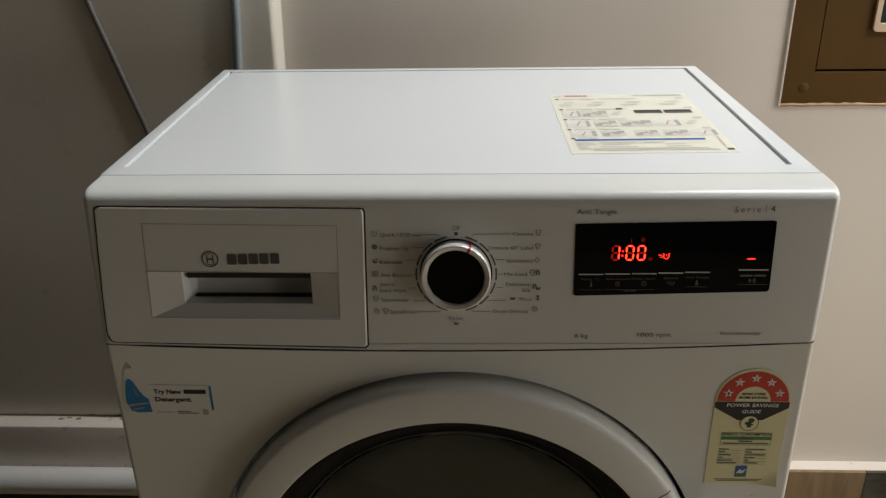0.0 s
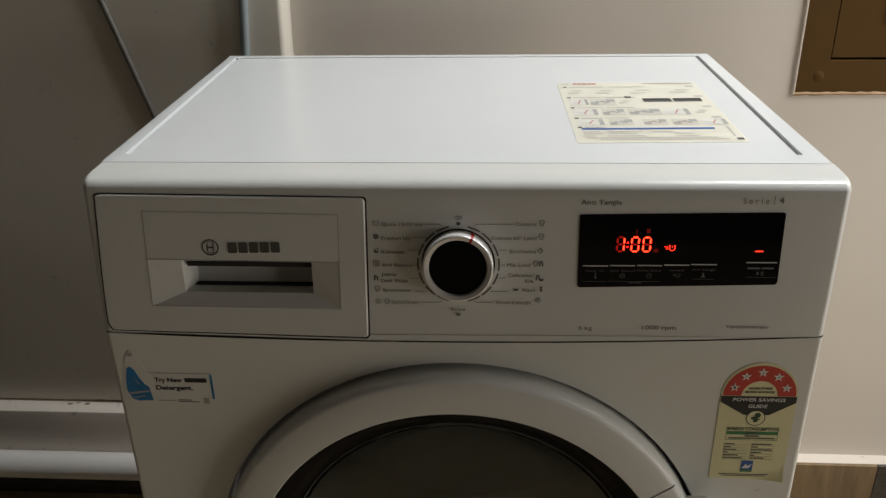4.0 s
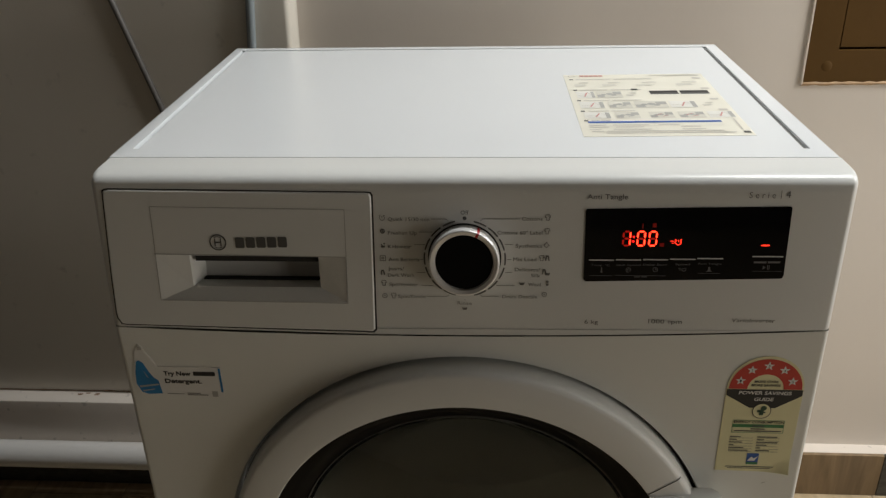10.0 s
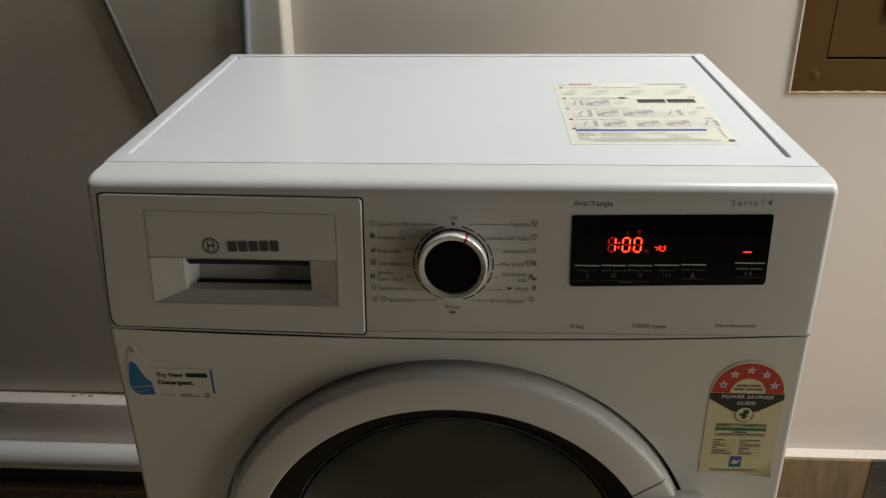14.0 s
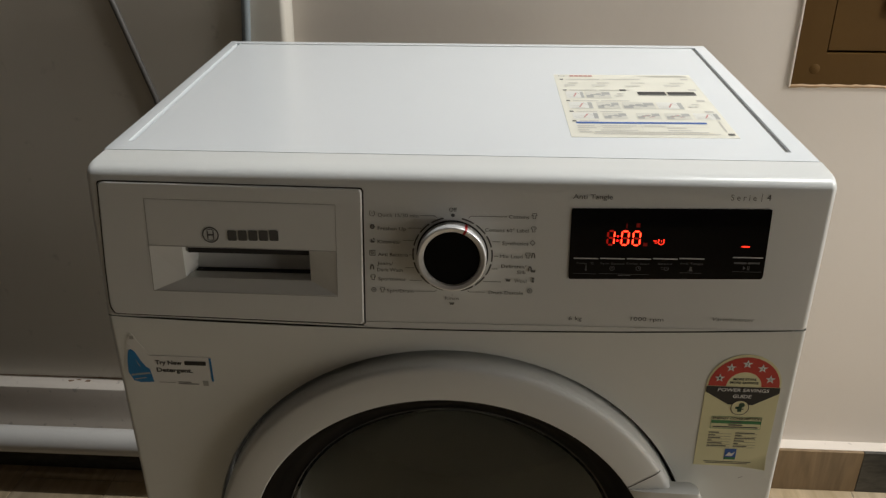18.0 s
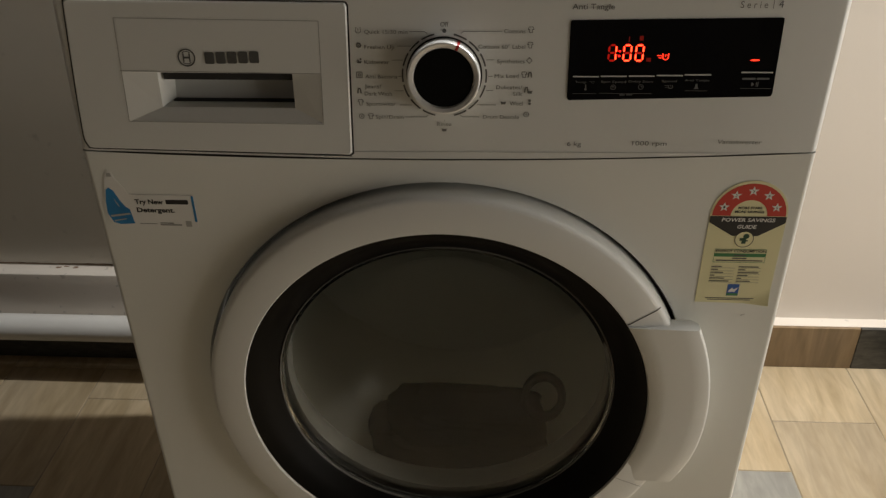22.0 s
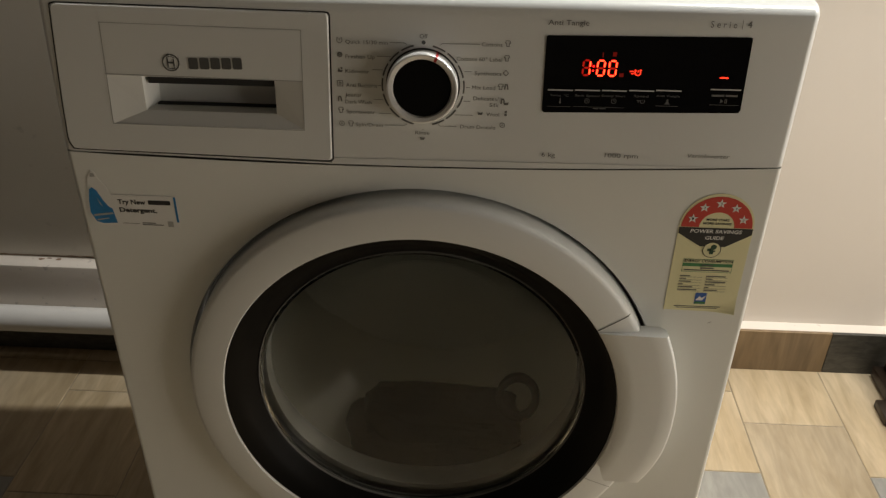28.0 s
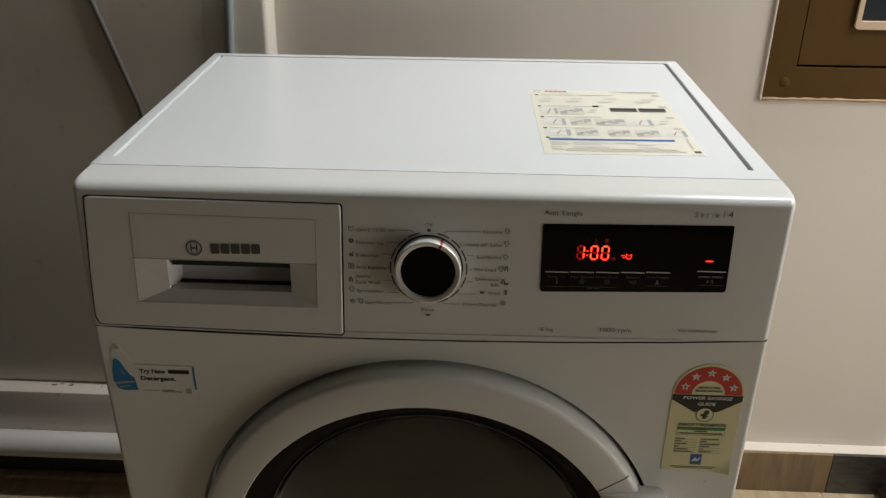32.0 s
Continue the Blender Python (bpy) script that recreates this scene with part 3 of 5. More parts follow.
# fascia: sloping control panel with a rounded top
fas, rings = bmesh.new(), []
FAS_X = (0.21, 0.14, 0.07, 0.0, -0.0715, -0.2840)
for z, yf, hw in ((0.7140, 0.0012, 0.2985), (0.7148, 0.0002, 0.2998), (0.7160, 0.0003, 0.2999), (0.76, 0.0045, 0.3010), (0.80, 0.0083, 0.3018), (0.8325, 0.0114, 0.3023), (0.8405, 0.0120, 0.3024), (0.8432, 0.0132, 0.3020),
                  (0.8455, 0.0156, 0.3018), (0.8470, 0.0192, 0.3015), (0.8478, 0.0245, 0.3012), (0.848, 0.031, 0.3010), (0.848, 0.0538, 0.3010)):
    r, half = 0.006, [(hw, 0.0538)]
    for a in range(0, 91, 15):
        half.append((hw - r + r * math.cos(radians(a)), min(0.0538, yf + r - r * math.sin(radians(a)))))
    loop = [(x + 0.0030 + 0.0020 * (z - 0.714) / 0.12, y) for x, y in half] + [(x, yf) for x in FAS_X] + [(-x + 0.0030 * (z - 0.714) / 0.12, y) for x, y in reversed(half)]
    rings.append([fas.verts.new((x, y, z + (seam_z(x) - 0.7140 if z < 0.717 else 0))) for x, y in loop])
hole_at = len(half) + len(FAS_X) - 2
for k, (p, q) in enumerate(zip(rings, rings[1:])):
    for i in range(len(p) - 1):
        if not (i == hole_at and 2 <= k <= 4):
            fas.faces.new((p[i], p[i + 1], q[i + 1], q[i]))
fas.faces.new(rings[0])
fas.faces.new([rings[k][0] for k in range(len(rings))] + [rings[k][-1] for k in reversed(range(len(rings)))])
part("fascia", fas, PLASTIC, machine, smooth=50)
part("seam", box(-0.292, 0.292, 0.005, 0.05, 0.7062, 0.7165), SEAM_SHADE_GREY, machine, smooth=0)

# the plane of the sloping panel: u = x, v = height above its lower edge along the slope
SLOPE = math.atan(0.096)
M_PANEL = Matrix.Translation((0, 0, 0.7135)) @ Matrix.Rotation(radians(90) - SLOPE, 4, "X")


def pv(z):
    return (z - 0.7135) / math.cos(SLOPE)


def pbox(u0, u1, z0, z1, d0, d1, bev=0.0, seg=2):
    bm = box(u0, u1, pv(z0), pv(z1), d0, d1, bev, seg)
    bmesh.ops.transform(bm, matrix=M_PANEL, verts=bm.verts[:])
    return bm


# detergent drawer
draw_out = [(-0.2878, 0.8352), (-0.2888, 0.834), (-0.2908, 0.80), (-0.2930, 0.76), (-0.2940, 0.727), (-0.2935, 0.722), (-0.2905, 0.7165), (-0.286, 0.7160), (-0.073, 0.7125), (-0.0708, 0.7144), (-0.0690, 0.8312), (-0.0703, 0.8336), (-0.073, 0.834), (-0.2840, 0.8362)]
gap = [(x + (0.0014 if x > -0.18 else -0.0009), z + (0.0009 if z > 0.78 else -0.0009)) for x, z in draw_out]
gap_ring = [[(x0, pv(z0)), (x1, pv(z1)), (a1, pv(b1)), (a0, pv(b0))] for (x0, z0), (x1, z1), (a0, b0), (a1, b1) in zip(gap, gap[1:] + gap[:1], draw_out, draw_out[1:] + draw_out[:1])]
part("drawer_gap", flat(gap_ring, M_PANEL, 0.00035), SHADOW_GAP, machine, smooth=0)
# drawer front as a ring of facets round the grip pocket
OPEN = (-0.2525, -0.0925, 0.7392, 0.7800)
drawer_bm = bmesh.new()


def pvert(bm, x, z, d):
    return bm.verts.new(M_PANEL @ Vector((x, pv(z), d)))


front_d = 0.0016
ring_pts = [(x, z) for x, z in draw_out]
cx, cz = -0.172, 0.7596
hole_rect = (OPEN[0], OPEN[1], OPEN[2], OPEN[3])


def on_rect(a, r):
    c, s = math.cos(a), math.sin(a)
    k = min((r[1] - cx) / c if c > 1e-9 else (r[0] - cx) / c if c < -1e-9 else 9, (r[3] - cz) / s if s > 1e-9 else (r[2] - cz) / s if s < -1e-9 else 9)
    return cx + k * c, cz + k * s


def on_poly(a, poly):
    c, s, best = math.cos(a), math.sin(a), 0
    for (x0, z0), (x1, z1) in zip(poly, poly[1:] + poly[:1]):
        ex, ez = x1 - x0, z1 - z0
        det = c * ez - s * ex
        if abs(det) > 1e-12:
            k = ((x0 - cx) * ez - (z0 - cz) * ex) / det
            w = ((x0 - cx) * s - (z0 - cz) * c) / det
            if k > 0 and -1e-6 <= w <= 1 + 1e-6:
                best = max(best, k)
    return cx + best * c, cz + best * s


angs = sorted({round(math.atan2(z - cz, x - cx) % (2 * math.pi), 6) for x, z in ring_pts} | {round(math.atan2(z - cz, x - cx) % (2 * math.pi), 6) for x in OPEN[:2] for z in OPEN[2:]})
edge_pts = [on_poly(a, ring_pts) for a in angs]
oc = [pvert(drawer_bm, x, z, front_d - 0.0011) for x, z in edge_pts]
of = [pvert(drawer_bm, x + (-0.0011 if x > cx else 0.0011), z + (-0.0009 if z > cz else 0.0009), front_d) for x, z in edge_pts]
ob_ = [pvert(drawer_bm, *on_poly(a, ring_pts), -0.004) for a in angs]
hf = [pvert(drawer_bm, *on_rect(a, hole_rect), front_d) for a in angs]
for i in range(len(angs)):
    j = (i + 1) % len(angs)
    drawer_bm.faces.new((of[i], of[j], hf[j], hf[i]))
    drawer_bm.faces.new((oc[i], oc[j], of[j], of[i]))
    drawer_bm.faces.new((ob_[i], ob_[j], oc[j], oc[i]))
drawer = part("detergent_drawer", drawer_bm, PLASTIC, machine, "white detergent drawer front with a recessed grip", smooth=0)
# grip pocket: slanted frame down to the inner mouth, then a deep pocket
mouth = (-0.2250, -0.1160, 0.7500, 0.7785)
pocket = bmesh.new()
o4 = [pvert(pocket, x, z, front_d) for x, z in ((OPEN[0], OPEN[2]), (OPEN[1], OPEN[2]), (OPEN[1], OPEN[3]), (OPEN[0], OPEN[3]))]
m4 = [pvert(pocket, x, z, d) for x, z, d in ((mouth[0], mouth[2], -0.0040), (mouth[1], mouth[2], -0.0040), (mouth[1], mouth[3], -0.0030), (mouth[0], mouth[3], -0.0030))]
i4 = [pvert(pocket, x, z, d) for x, z, d in ((-0.2190, 0.7527, -0.021), (-0.1170, 0.7527, -0.021), (-0.1165, 0.7780, -0.026), (-0.2195, 0.7780, -0.026))]
for a4, b4 in ((o4, m4), (m4, i4)):
    for i in range(4):
        j = (i + 1) % 4
        pocket.faces.new((a4[i], a4[j], b4[j], b4[i]))
pocket.faces.new(i4)
part("grip_pocket", pocket, PLASTIC, drawer, "recessed finger grip", smooth=0)
part("grip_slot", pbox(-0.2195, -0.1166, 0.7485, 0.7530, -0.030, -0.0150), SHADOW_GAP, drawer, smooth=0)
# this dark block stands in for the shade under the name plate
part("grip_upper_gap", pbox(-0.2215, -0.1164, 0.7722, 0.7786, -0.025, -0.0065), SHADOW_GAP, drawer, smooth=0)
w = 0.00055
plate = [line(-0.2510, pv(0.8222), -0.0912, pv(0.8203), w), line(-0.2510, pv(0.8222), -0.2526, pv(0.7394), w), line(-0.0912, pv(0.8203), -0.0926, pv(0.7384), w), line(-0.2526, pv(0.7394), -0.0926, pv(0.7384), w), line(-0.2528, pv(0.7812), -0.0924, pv(0.7796), w * 1.3)]
part("name_plate_joint", flat(plate, M_PANEL, front_d + 0.0002), PALE_INK, drawer, smooth=0)
part("name_plate", pbox(-0.2505, -0.0918, 0.7818, 0.8200, 0.0, front_d + 0.0001), PLASTIC, drawer, smooth=0)
# maker's mark as a plain ring and blocks
mark = arc_band(-0.1975, pv(0.7918), 0.0060, 0.0071, 0, 360, 28) + [rect(-0.2005, -0.1994, pv(0.7885), pv(0.7951)), rect(-0.1956, -0.1945, pv(0.7885), pv(0.7951)), rect(-0.1994, -0.1956, pv(0.7911), pv(0.7925))]
mark += arc_band(-0.1975, pv(0.7918), 0.0046, 0.0052, 50, 130, 6) + arc_band(-0.1975, pv(0.7918), 0.0046, 0.0052, 230, 310, 6)
part("round_mark", flat(mark, M_PANEL, front_d + 0.0005), INK, drawer, smooth=0)
blocks = [round_rect(-0.1830 + 0.00888 * i, -0.1830 + 0.00888 * i + 0.0076, pv(0.7870 + 0.0002 * i), pv(0.7962 + 0.0002 * i), 0.0012) for i in range(5)]
prints("name_block", blocks, M_PANEL, INK, drawer, front_d + 0.0005)

# programme dial
M_DIAL = M_PANEL @ Matrix.Translation((0.0050, pv(0.7792), 0))
# flat dark disc, painting the shade round the foot of the dial
part("dial_well", lathe([(0.0298, 0.0004), (0.0285, 0.0003), (0.0, 0.0003)], 64, m=M_DIAL), SHADOW_GAP, machine)
dial = part("dial", lathe([(0.0284, -0.001), (0.0285, 0.0108), (0.0283, 0.0120), (0.0277, 0.0128), (0.0268, 0.0130), (0.0240, 0.0121), (0.0229, 0.0096), (0.0, 0.0096)], 96, m=M_DIAL), CHROME, machine, "satin chrome programme dial", smooth=24)
part("dial_cap", lathe([(0.02295, 0.0100), (0.0222, 0.0107), (0.0, 0.0109)], 64, m=M_DIAL), CAP, dial, "black dial face")
M_TICK = M_DIAL @ Matrix.Rotation(radians(-24), 4, "Z")
red = bmesh.new()
path_r = [(0.0238, 0.0122), (0.0268, 0.0133), (0.0278, 0.0131), (0.0286, 0.0121), (0.0288, 0.0108), (0.0287, 0.0004)]
prev = None
for r, d in path_r:
    row = [red.verts.new(M_TICK @ Vector((s * 0.00105, r, d))) for s in (-1, 1)]
    if prev:
        red.faces.new((prev[0], prev[1], row[1], row[0]))
    prev = row
part("pointer", red, RED, dial, "red pointer mark")
for k in range(16):
    mid = 90 - 22.5 * k
    if k in (0, 8):
        continue
    part("dial_tick", flat(arc_band(0.0051, pv(0.7785), 0.0322, 0.0335, mid - 9.3, mid + 9.3, 6), M_PANEL), INK, machine, smooth=0)
part("off_dot", flat([disc_poly(0.0053, pv(0.8131), 0.0016)], M_PANEL), INK, machine, smooth=0)

# programme names round the dial
CAP_H = 0.0030
for words, u0, u1, z in (("Off", 0.0022, 0.0085, 0.8163), ("Quick 15/30 min", -0.0564, -0.0230, 0.8106), ("Freshen Up", -0.0567, -0.0334, 0.7990), ("Kidswear", -0.0572, -0.0379, 0.7873),
                         ("Anti Bacteria", -0.0571, -0.0318, 0.7760), ("Jeans/", -0.0580, -0.0447, 0.7680), ("Dark Wash", -0.0582, -0.0366, 0.7622), ("Sportswear", -0.0573, -0.0338, 0.7540),
                         ("Spin/Drain", -0.0503, -0.0277, 0.7432), ("Rinse", -0.0011, 0.0106, 0.7378), ("Cottons", 0.0509, 0.0671, 0.8115), ("Cottons 60\u00b0 Label", 0.0315, 0.0674, 0.7997),
                         ("Synthetics", 0.0461, 0.0674, 0.7885), ("Mix Load", 0.0444, 0.0630, 0.7770), ("Delicates/", 0.0458, 0.0663, 0.7681), ("Silk", 0.0591, 0.0664, 0.7630), ("Wool", 0.0568, 0.0671, 0.7551),
                         ("Drum Descale", 0.0358, 0.0645, 0.7441)):
    lettering(words, u0, u1, pv(z), CAP_H * (1.1 if words == "Off" else 1), M_PANEL, INK_SOFT, machine)
for words, u0, u1, z, h in (("Anti Tangle", 0.1016, 0.1331, 0.8294, 0.0040), ("4", 0.2531, 0.2566, 0.8310, 0.0051), ("6 kg", 0.1038, 0.1149, 0.7220, 0.0036), ("1000 rpm", 0.1557, 0.1830, 0.7231, 0.0036)):
    lettering(words, u0, u1, pv(z), h, M_PANEL, INK, machine)
lettering("S e r i e", 0.2254, 0.2453, pv(0.8306), 0.0050, M_PANEL, INK_SOFT, machine)
lettering("VarioInverter", 0.2231, 0.2576, pv(0.7251), 0.0034, M_PANEL, INK_SOFT, machine, slant=0.15, bold=0.0)
part("series_bar", flat([rect(0.2492, 0.2496, pv(0.8300), pv(0.8368))], M_PANEL), INK, machine, smooth=0)
lw = 0.00042
rules = ((-0.0215, 0.8123, -0.0099, 0.8124), (-0.0099, 0.8124, -0.0078, 0.8109), (-0.0314, 0.8012, -0.0206, 0.8013), (-0.0357, 0.7904, -0.0268, 0.7905), (-0.0312, 0.7776, -0.0285, 0.7776), (-0.0344, 0.7661, -0.0272, 0.7662),
         (-0.0307, 0.7546, -0.0208, 0.7547), (-0.0261, 0.7448, -0.0101, 0.7450), (-0.0101, 0.7450, -0.0080, 0.7462), (0.0493, 0.8128, 0.0199, 0.8126), (0.0199, 0.8126, 0.0180, 0.8110), (0.0305, 0.8003, 0.0290, 0.7995),
         (0.0378, 0.7910, 0.0438, 0.7911), (0.0395, 0.7782, 0.0428, 0.7782), (0.0380, 0.7669, 0.0434, 0.7670), (0.0308, 0.7553, 0.0458, 0.7554), (0.0329, 0.7455, 0.0194, 0.7454), (0.0194, 0.7454, 0.0178, 0.7466), (0.0051, 0.7417, 0.0051, 0.7426))
for a, b, c, d in rules:
    part("leader_line", flat([line(a, pv(b), c, pv(d), lw)], M_PANEL), INK_SOFT, machine, smooth=0)


def icon(kind, u, z, k=0.0022):
    v, o = pv(z), []
    t = k * 0.22
    if kind == "shirt":
        o = [line(u - k * 0.5, v - k, u - k * 0.5, v + k * 0.3, t), line(u + k * 0.5, v - k, u + k * 0.5, v + k * 0.3, t), line(u - k * 0.55, v - k, u + k * 0.55, v - k, t), line(u - k * 0.5, v + k * 0.2, u - k, v + k * 0.1, t),
             line(u - k, v + k * 0.1, u - k * 0.7, v + k, t), line(u + k * 0.5, v + k * 0.2, u + k, v + k * 0.1, t), line(u + k, v + k * 0.1, u + k * 0.7, v + k, t), line(u - k * 0.7, v + k, u + k * 0.7, v + k, t)]
    elif kind == "clock":
        o = arc_band(u, v, k * 0.85, k * 1.05, -230, 50, 14) + [line(u, v, u, v + k * 0.7, t), line(u - k, v + k * 0.85, u - k * 0.5, v + k, t), line(u + k, v + k * 0.85, u + k * 0.5, v + k, t)]
    elif kind == "flower":
        o = [disc_poly(u + k * 0.7 * math.cos(i * 0.898), v + k * 0.7 * math.sin(i * 0.898), k * 0.34, 8) for i in range(7)] + [disc_poly(u, v, k * 0.3, 8)]
    elif kind == "box":
        o = [line(u - k, v - k, u + k, v - k, t), line(u - k, v + k, u + k, v + k, t), line(u - k, v - k, u - k, v + k, t), line(u + k, v - k, u + k, v + k, t)] + arc_band(u, v, k * 0.3, k * 0.55, 0, 360, 10)
    elif kind == "trousers":
        o = [[(u - k * 0.5, v + k), (u + k * 0.5, v + k), (u + k * 0.55, v + k * 0.5), (u - k * 0.55, v + k * 0.5)], line(u - k * 0.4, v + k * 0.5, u - k * 0.6, v - k, t * 2.2), line(u + k * 0.4, v + k * 0.5, u + k * 0.6, v - k, t * 2.2)]
    elif kind == "ring":
        o = arc_band(u, v, k * 0.75, k, 0, 360, 16) + arc_band(u, v, k * 0.1, k * 0.3, 0, 360, 8)
    elif kind == "basin":
        o = [[(u - k, v + k * 0.5), (u - k * 0.7, v - k * 0.6), (u + k * 0.7, v - k * 0.6), (u + k, v + k * 0.5), (u + k * 0.4, v + k * 0.3), (u - k * 0.4, v + k * 0.3)]]
    elif kind == "skein":
        o = [round_rect(u - k * 0.45, u + k * 0.45, v - k, v - k * 0.1, k * 0.2), round_rect(u - k * 0.45, u + k * 0.45, v + k * 0.1, v + k, k * 0.2)]
    elif kind == "child":
        o = [disc_poly(u + k * 0.5, v + k * 0.7, k * 0.35, 8), [(u - k, v - k * 0.2), (u + k * 0.9, v), (u + k * 0.6, v - k * 0.8), (u - k * 0.6, v - k * 0.8)], line(u - k * 0.6, v + k * 0.5, u - k * 0.2, v - k * 0.1, t * 2)]
    elif kind == "bloom":
        o = [line(u - k, v, u, v + k, t), line(u, v + k, u + k, v, t), line(u + k, v, u, v - k, t), line(u, v - k, u - k, v, t), line(u, v + k * 0.8, u, v + k * 1.2, t)]
    part("programme_symbol", flat(o, M_PANEL), INK_SOFT, machine, smooth=0)


for kind, u, z in (("clock", -0.0611, 0.8131), ("flower", -0.0612, 0.8018), ("child", -0.0613, 0.7895), ("box", -0.0618, 0.7786), ("trousers", -0.0624, 0.7660), ("shirt", -0.0618, 0.7566), ("ring", -0.0615, 0.7452), ("shirt", -0.0541, 0.7453),
                   ("basin", 0.0048, 0.7345), ("shirt", 0.0714, 0.8140), ("shirt", 0.0712, 0.8025), ("bloom", 0.0709, 0.7907), ("shirt", 0.0673, 0.7796), ("trousers", 0.0718, 0.7797), ("trousers", 0.0695, 0.7678), ("basin", 0.0722, 0.7660),
                   ("basin", 0.0517, 0.7572), ("skein", 0.0724, 0.7578), ("ring", 0.0701, 0.7478)):
    icon(kind, u, z)

# display
disp_out = [(0.1022, 0.8213), (0.2575, 0.8238), (0.2588, 0.8232), (0.2590, 0.8215), (0.2592, 0.7665), (0.2582, 0.7642), (0.2565, 0.7638), (0.1040, 0.7598), (0.1022, 0.7602), (0.1014, 0.7620), (0.1010, 0.8190), (0.1013, 0.8207)]
display = part("display", slab([(x, pv(z)) for x, z in disp_out], M_PANEL, 0.006, 0.0006), BLACK, machine, "glossy black display window", smooth=0)
DL = 0.0010


def digit(u, z, wd, ht, segs, lean=0.03, thick=0.0016):
    """Seven-segment polygons at (u, z) lower left; segs names the lit bars."""
    v, t, out = pv(z), thick, []
    g = 0.00055
    bars = {"a": (0, ht, wd, ht), "d": (0, 0, wd, 0), "g": (0, ht / 2, wd, ht / 2), "f": (0, ht / 2, 0, ht), "b": (wd, ht / 2, wd, ht), "e": (0, 0, 0, ht / 2), "c": (wd, 0, wd, ht / 2)}
    for s in segs:
        x0, y0, x1, y1 = bars[s]
        if y0 == y1:
            q = [(x0 + g, y0), (x0 + g + t / 2, y0 + t / 2), (x1 - g - t / 2, y0 + t / 2), (x1 - g, y0), (x1 - g - t / 2, y0 - t / 2), (x0 + g + t / 2, y0 - t / 2)]
        else:
            q = [(x0, y0 + g), (x0 - t / 2, y0 + g + t / 2), (x0 - t / 2, y1 - g - t / 2), (x0, y1 - g), (x0 + t / 2, y1 - g - t / 2), (x0 + t / 2, y0 + g + t / 2)]
        out.append([(u + x + lean * y, v + y) for x, y in q])
    return out


part("digit", flat(digit(0.1311, 0.7912, 0.0053, 0.0118, "bc"), M_PANEL, DL), LIT, display, "glowing red figure 1", smooth=0)
part("segment_core", flat(digit(0.1311, 0.7912, 0.0053, 0.0118, "bc", thick=0.0008), M_PANEL, DL + 0.0001), LIT_CORE, display, smooth=0)
part("unlit_segments", flat(digit(0.1311, 0.7912, 0.0053, 0.0118, "adgfe"), M_PANEL, DL), DIM, display, "faintly glowing unlit segments", smooth=0)
part("colon", flat([round_rect(0.1385, 0.1400, pv(0.7940), pv(0.7955), 0.0003), round_rect(0.1387, 0.1402, pv(0.7977), pv(0.7992), 0.0003)], M_PANEL, DL), LIT, display, "glowing red colon", smooth=0)
for u in (0.1423, 0.1515):
    part("digit", flat(digit(u, 0.7912, 0.0055, 0.0118, "abcdef"), M_PANEL, DL), LIT, display, "glowing red figure 0", smooth=0)
    part("segment_core", flat(digit(u, 0.7912, 0.0055, 0.0118, "abcdef", thick=0.0008), M_PANEL, DL + 0.0001), LIT_CORE, display, smooth=0)
    part("unlit_segments", flat(digit(u, 0.7912, 0.0055, 0.0118, "g"), M_PANEL, DL), DIM, display, "faintly glowing unlit segment", smooth=0)
part("unlit_segments", flat([rect(0.1455, 0.1463, pv(0.8055), pv(0.8095)), rect(0.1535, 0.1565, pv(0.8065), pv(0.8100)), rect(0.1600, 0.1635, pv(0.7905), pv(0.7935))], M_PANEL, DL), DIM_FAINT, display, "faintly glowing unlit symbols", smooth=0)
sym = arc_band(0.1744, pv(0.7943), 0.0018, 0.0026, -230, 50, 12) + [rect(0.1742, 0.1747, pv(0.7943), pv(0.7962)), rect(0.1680, 0.1712, pv(0.7949), pv(0.7955)), rect(0.1692, 0.1712, pv(0.7931), pv(0.7937)), rect(0.1712, 0.1720, pv(0.7940), pv(0.7945)), rect(0.1716, 0.1727, pv(0.7960), pv(0.7967)), rect(0.1760, 0.1772, pv(0.7960), pv(0.7967))]
part("finish_symbol", flat(sym, M_PANEL, DL), LIT_SMALL, display, "glowing red clock symbol", smooth=0)
for u0, u1, z in ((0.1049, 0.1250, 0.7786), (0.1264, 0.1464, 0.7790), (0.1480, 0.1676, 0.7793), (0.1692, 0.1891, 0.7799), (0.1904, 0.2105, 0.7806), (0.2330, 0.2568, 0.7827)):
    part("key_bar", flat([rect(u0, u1, pv(z) - 0.00055, pv(z) + 0.00055)], M_PANEL, DL), DISPLAY_BAR, display, smooth=0)
for words, u0, u1, z in (("Temp. \u00b0C", 0.1069, 0.1218, 0.7735), ("Spin Speed", 0.1270, 0.1462, 0.7739), ("Delay Start", 0.1482, 0.1670, 0.7743), ("Speed", 0.1735, 0.1850, 0.7748), ("Anti Tangle", 0.1911, 0.2098, 0.7755)):
    lettering(words, u0, u1, pv(z), 0.0017, M_PANEL, DISPLAY_INK, display, lift=DL)
prints("key_caption", [rect(0.2345, 0.2445, pv(0.7770), pv(0.7786)), rect(0.2455, 0.2550, pv(0.7771), pv(0.7787))], M_PANEL, DISPLAY_INK, display, DL)

def key_symbol(u, z, polys):
    part("key_symbol", flat([[(u + a, pv(z) + b) for a, b in p] for p in polys], M_PANEL, DL), DISPLAY_INK, display, smooth=0)


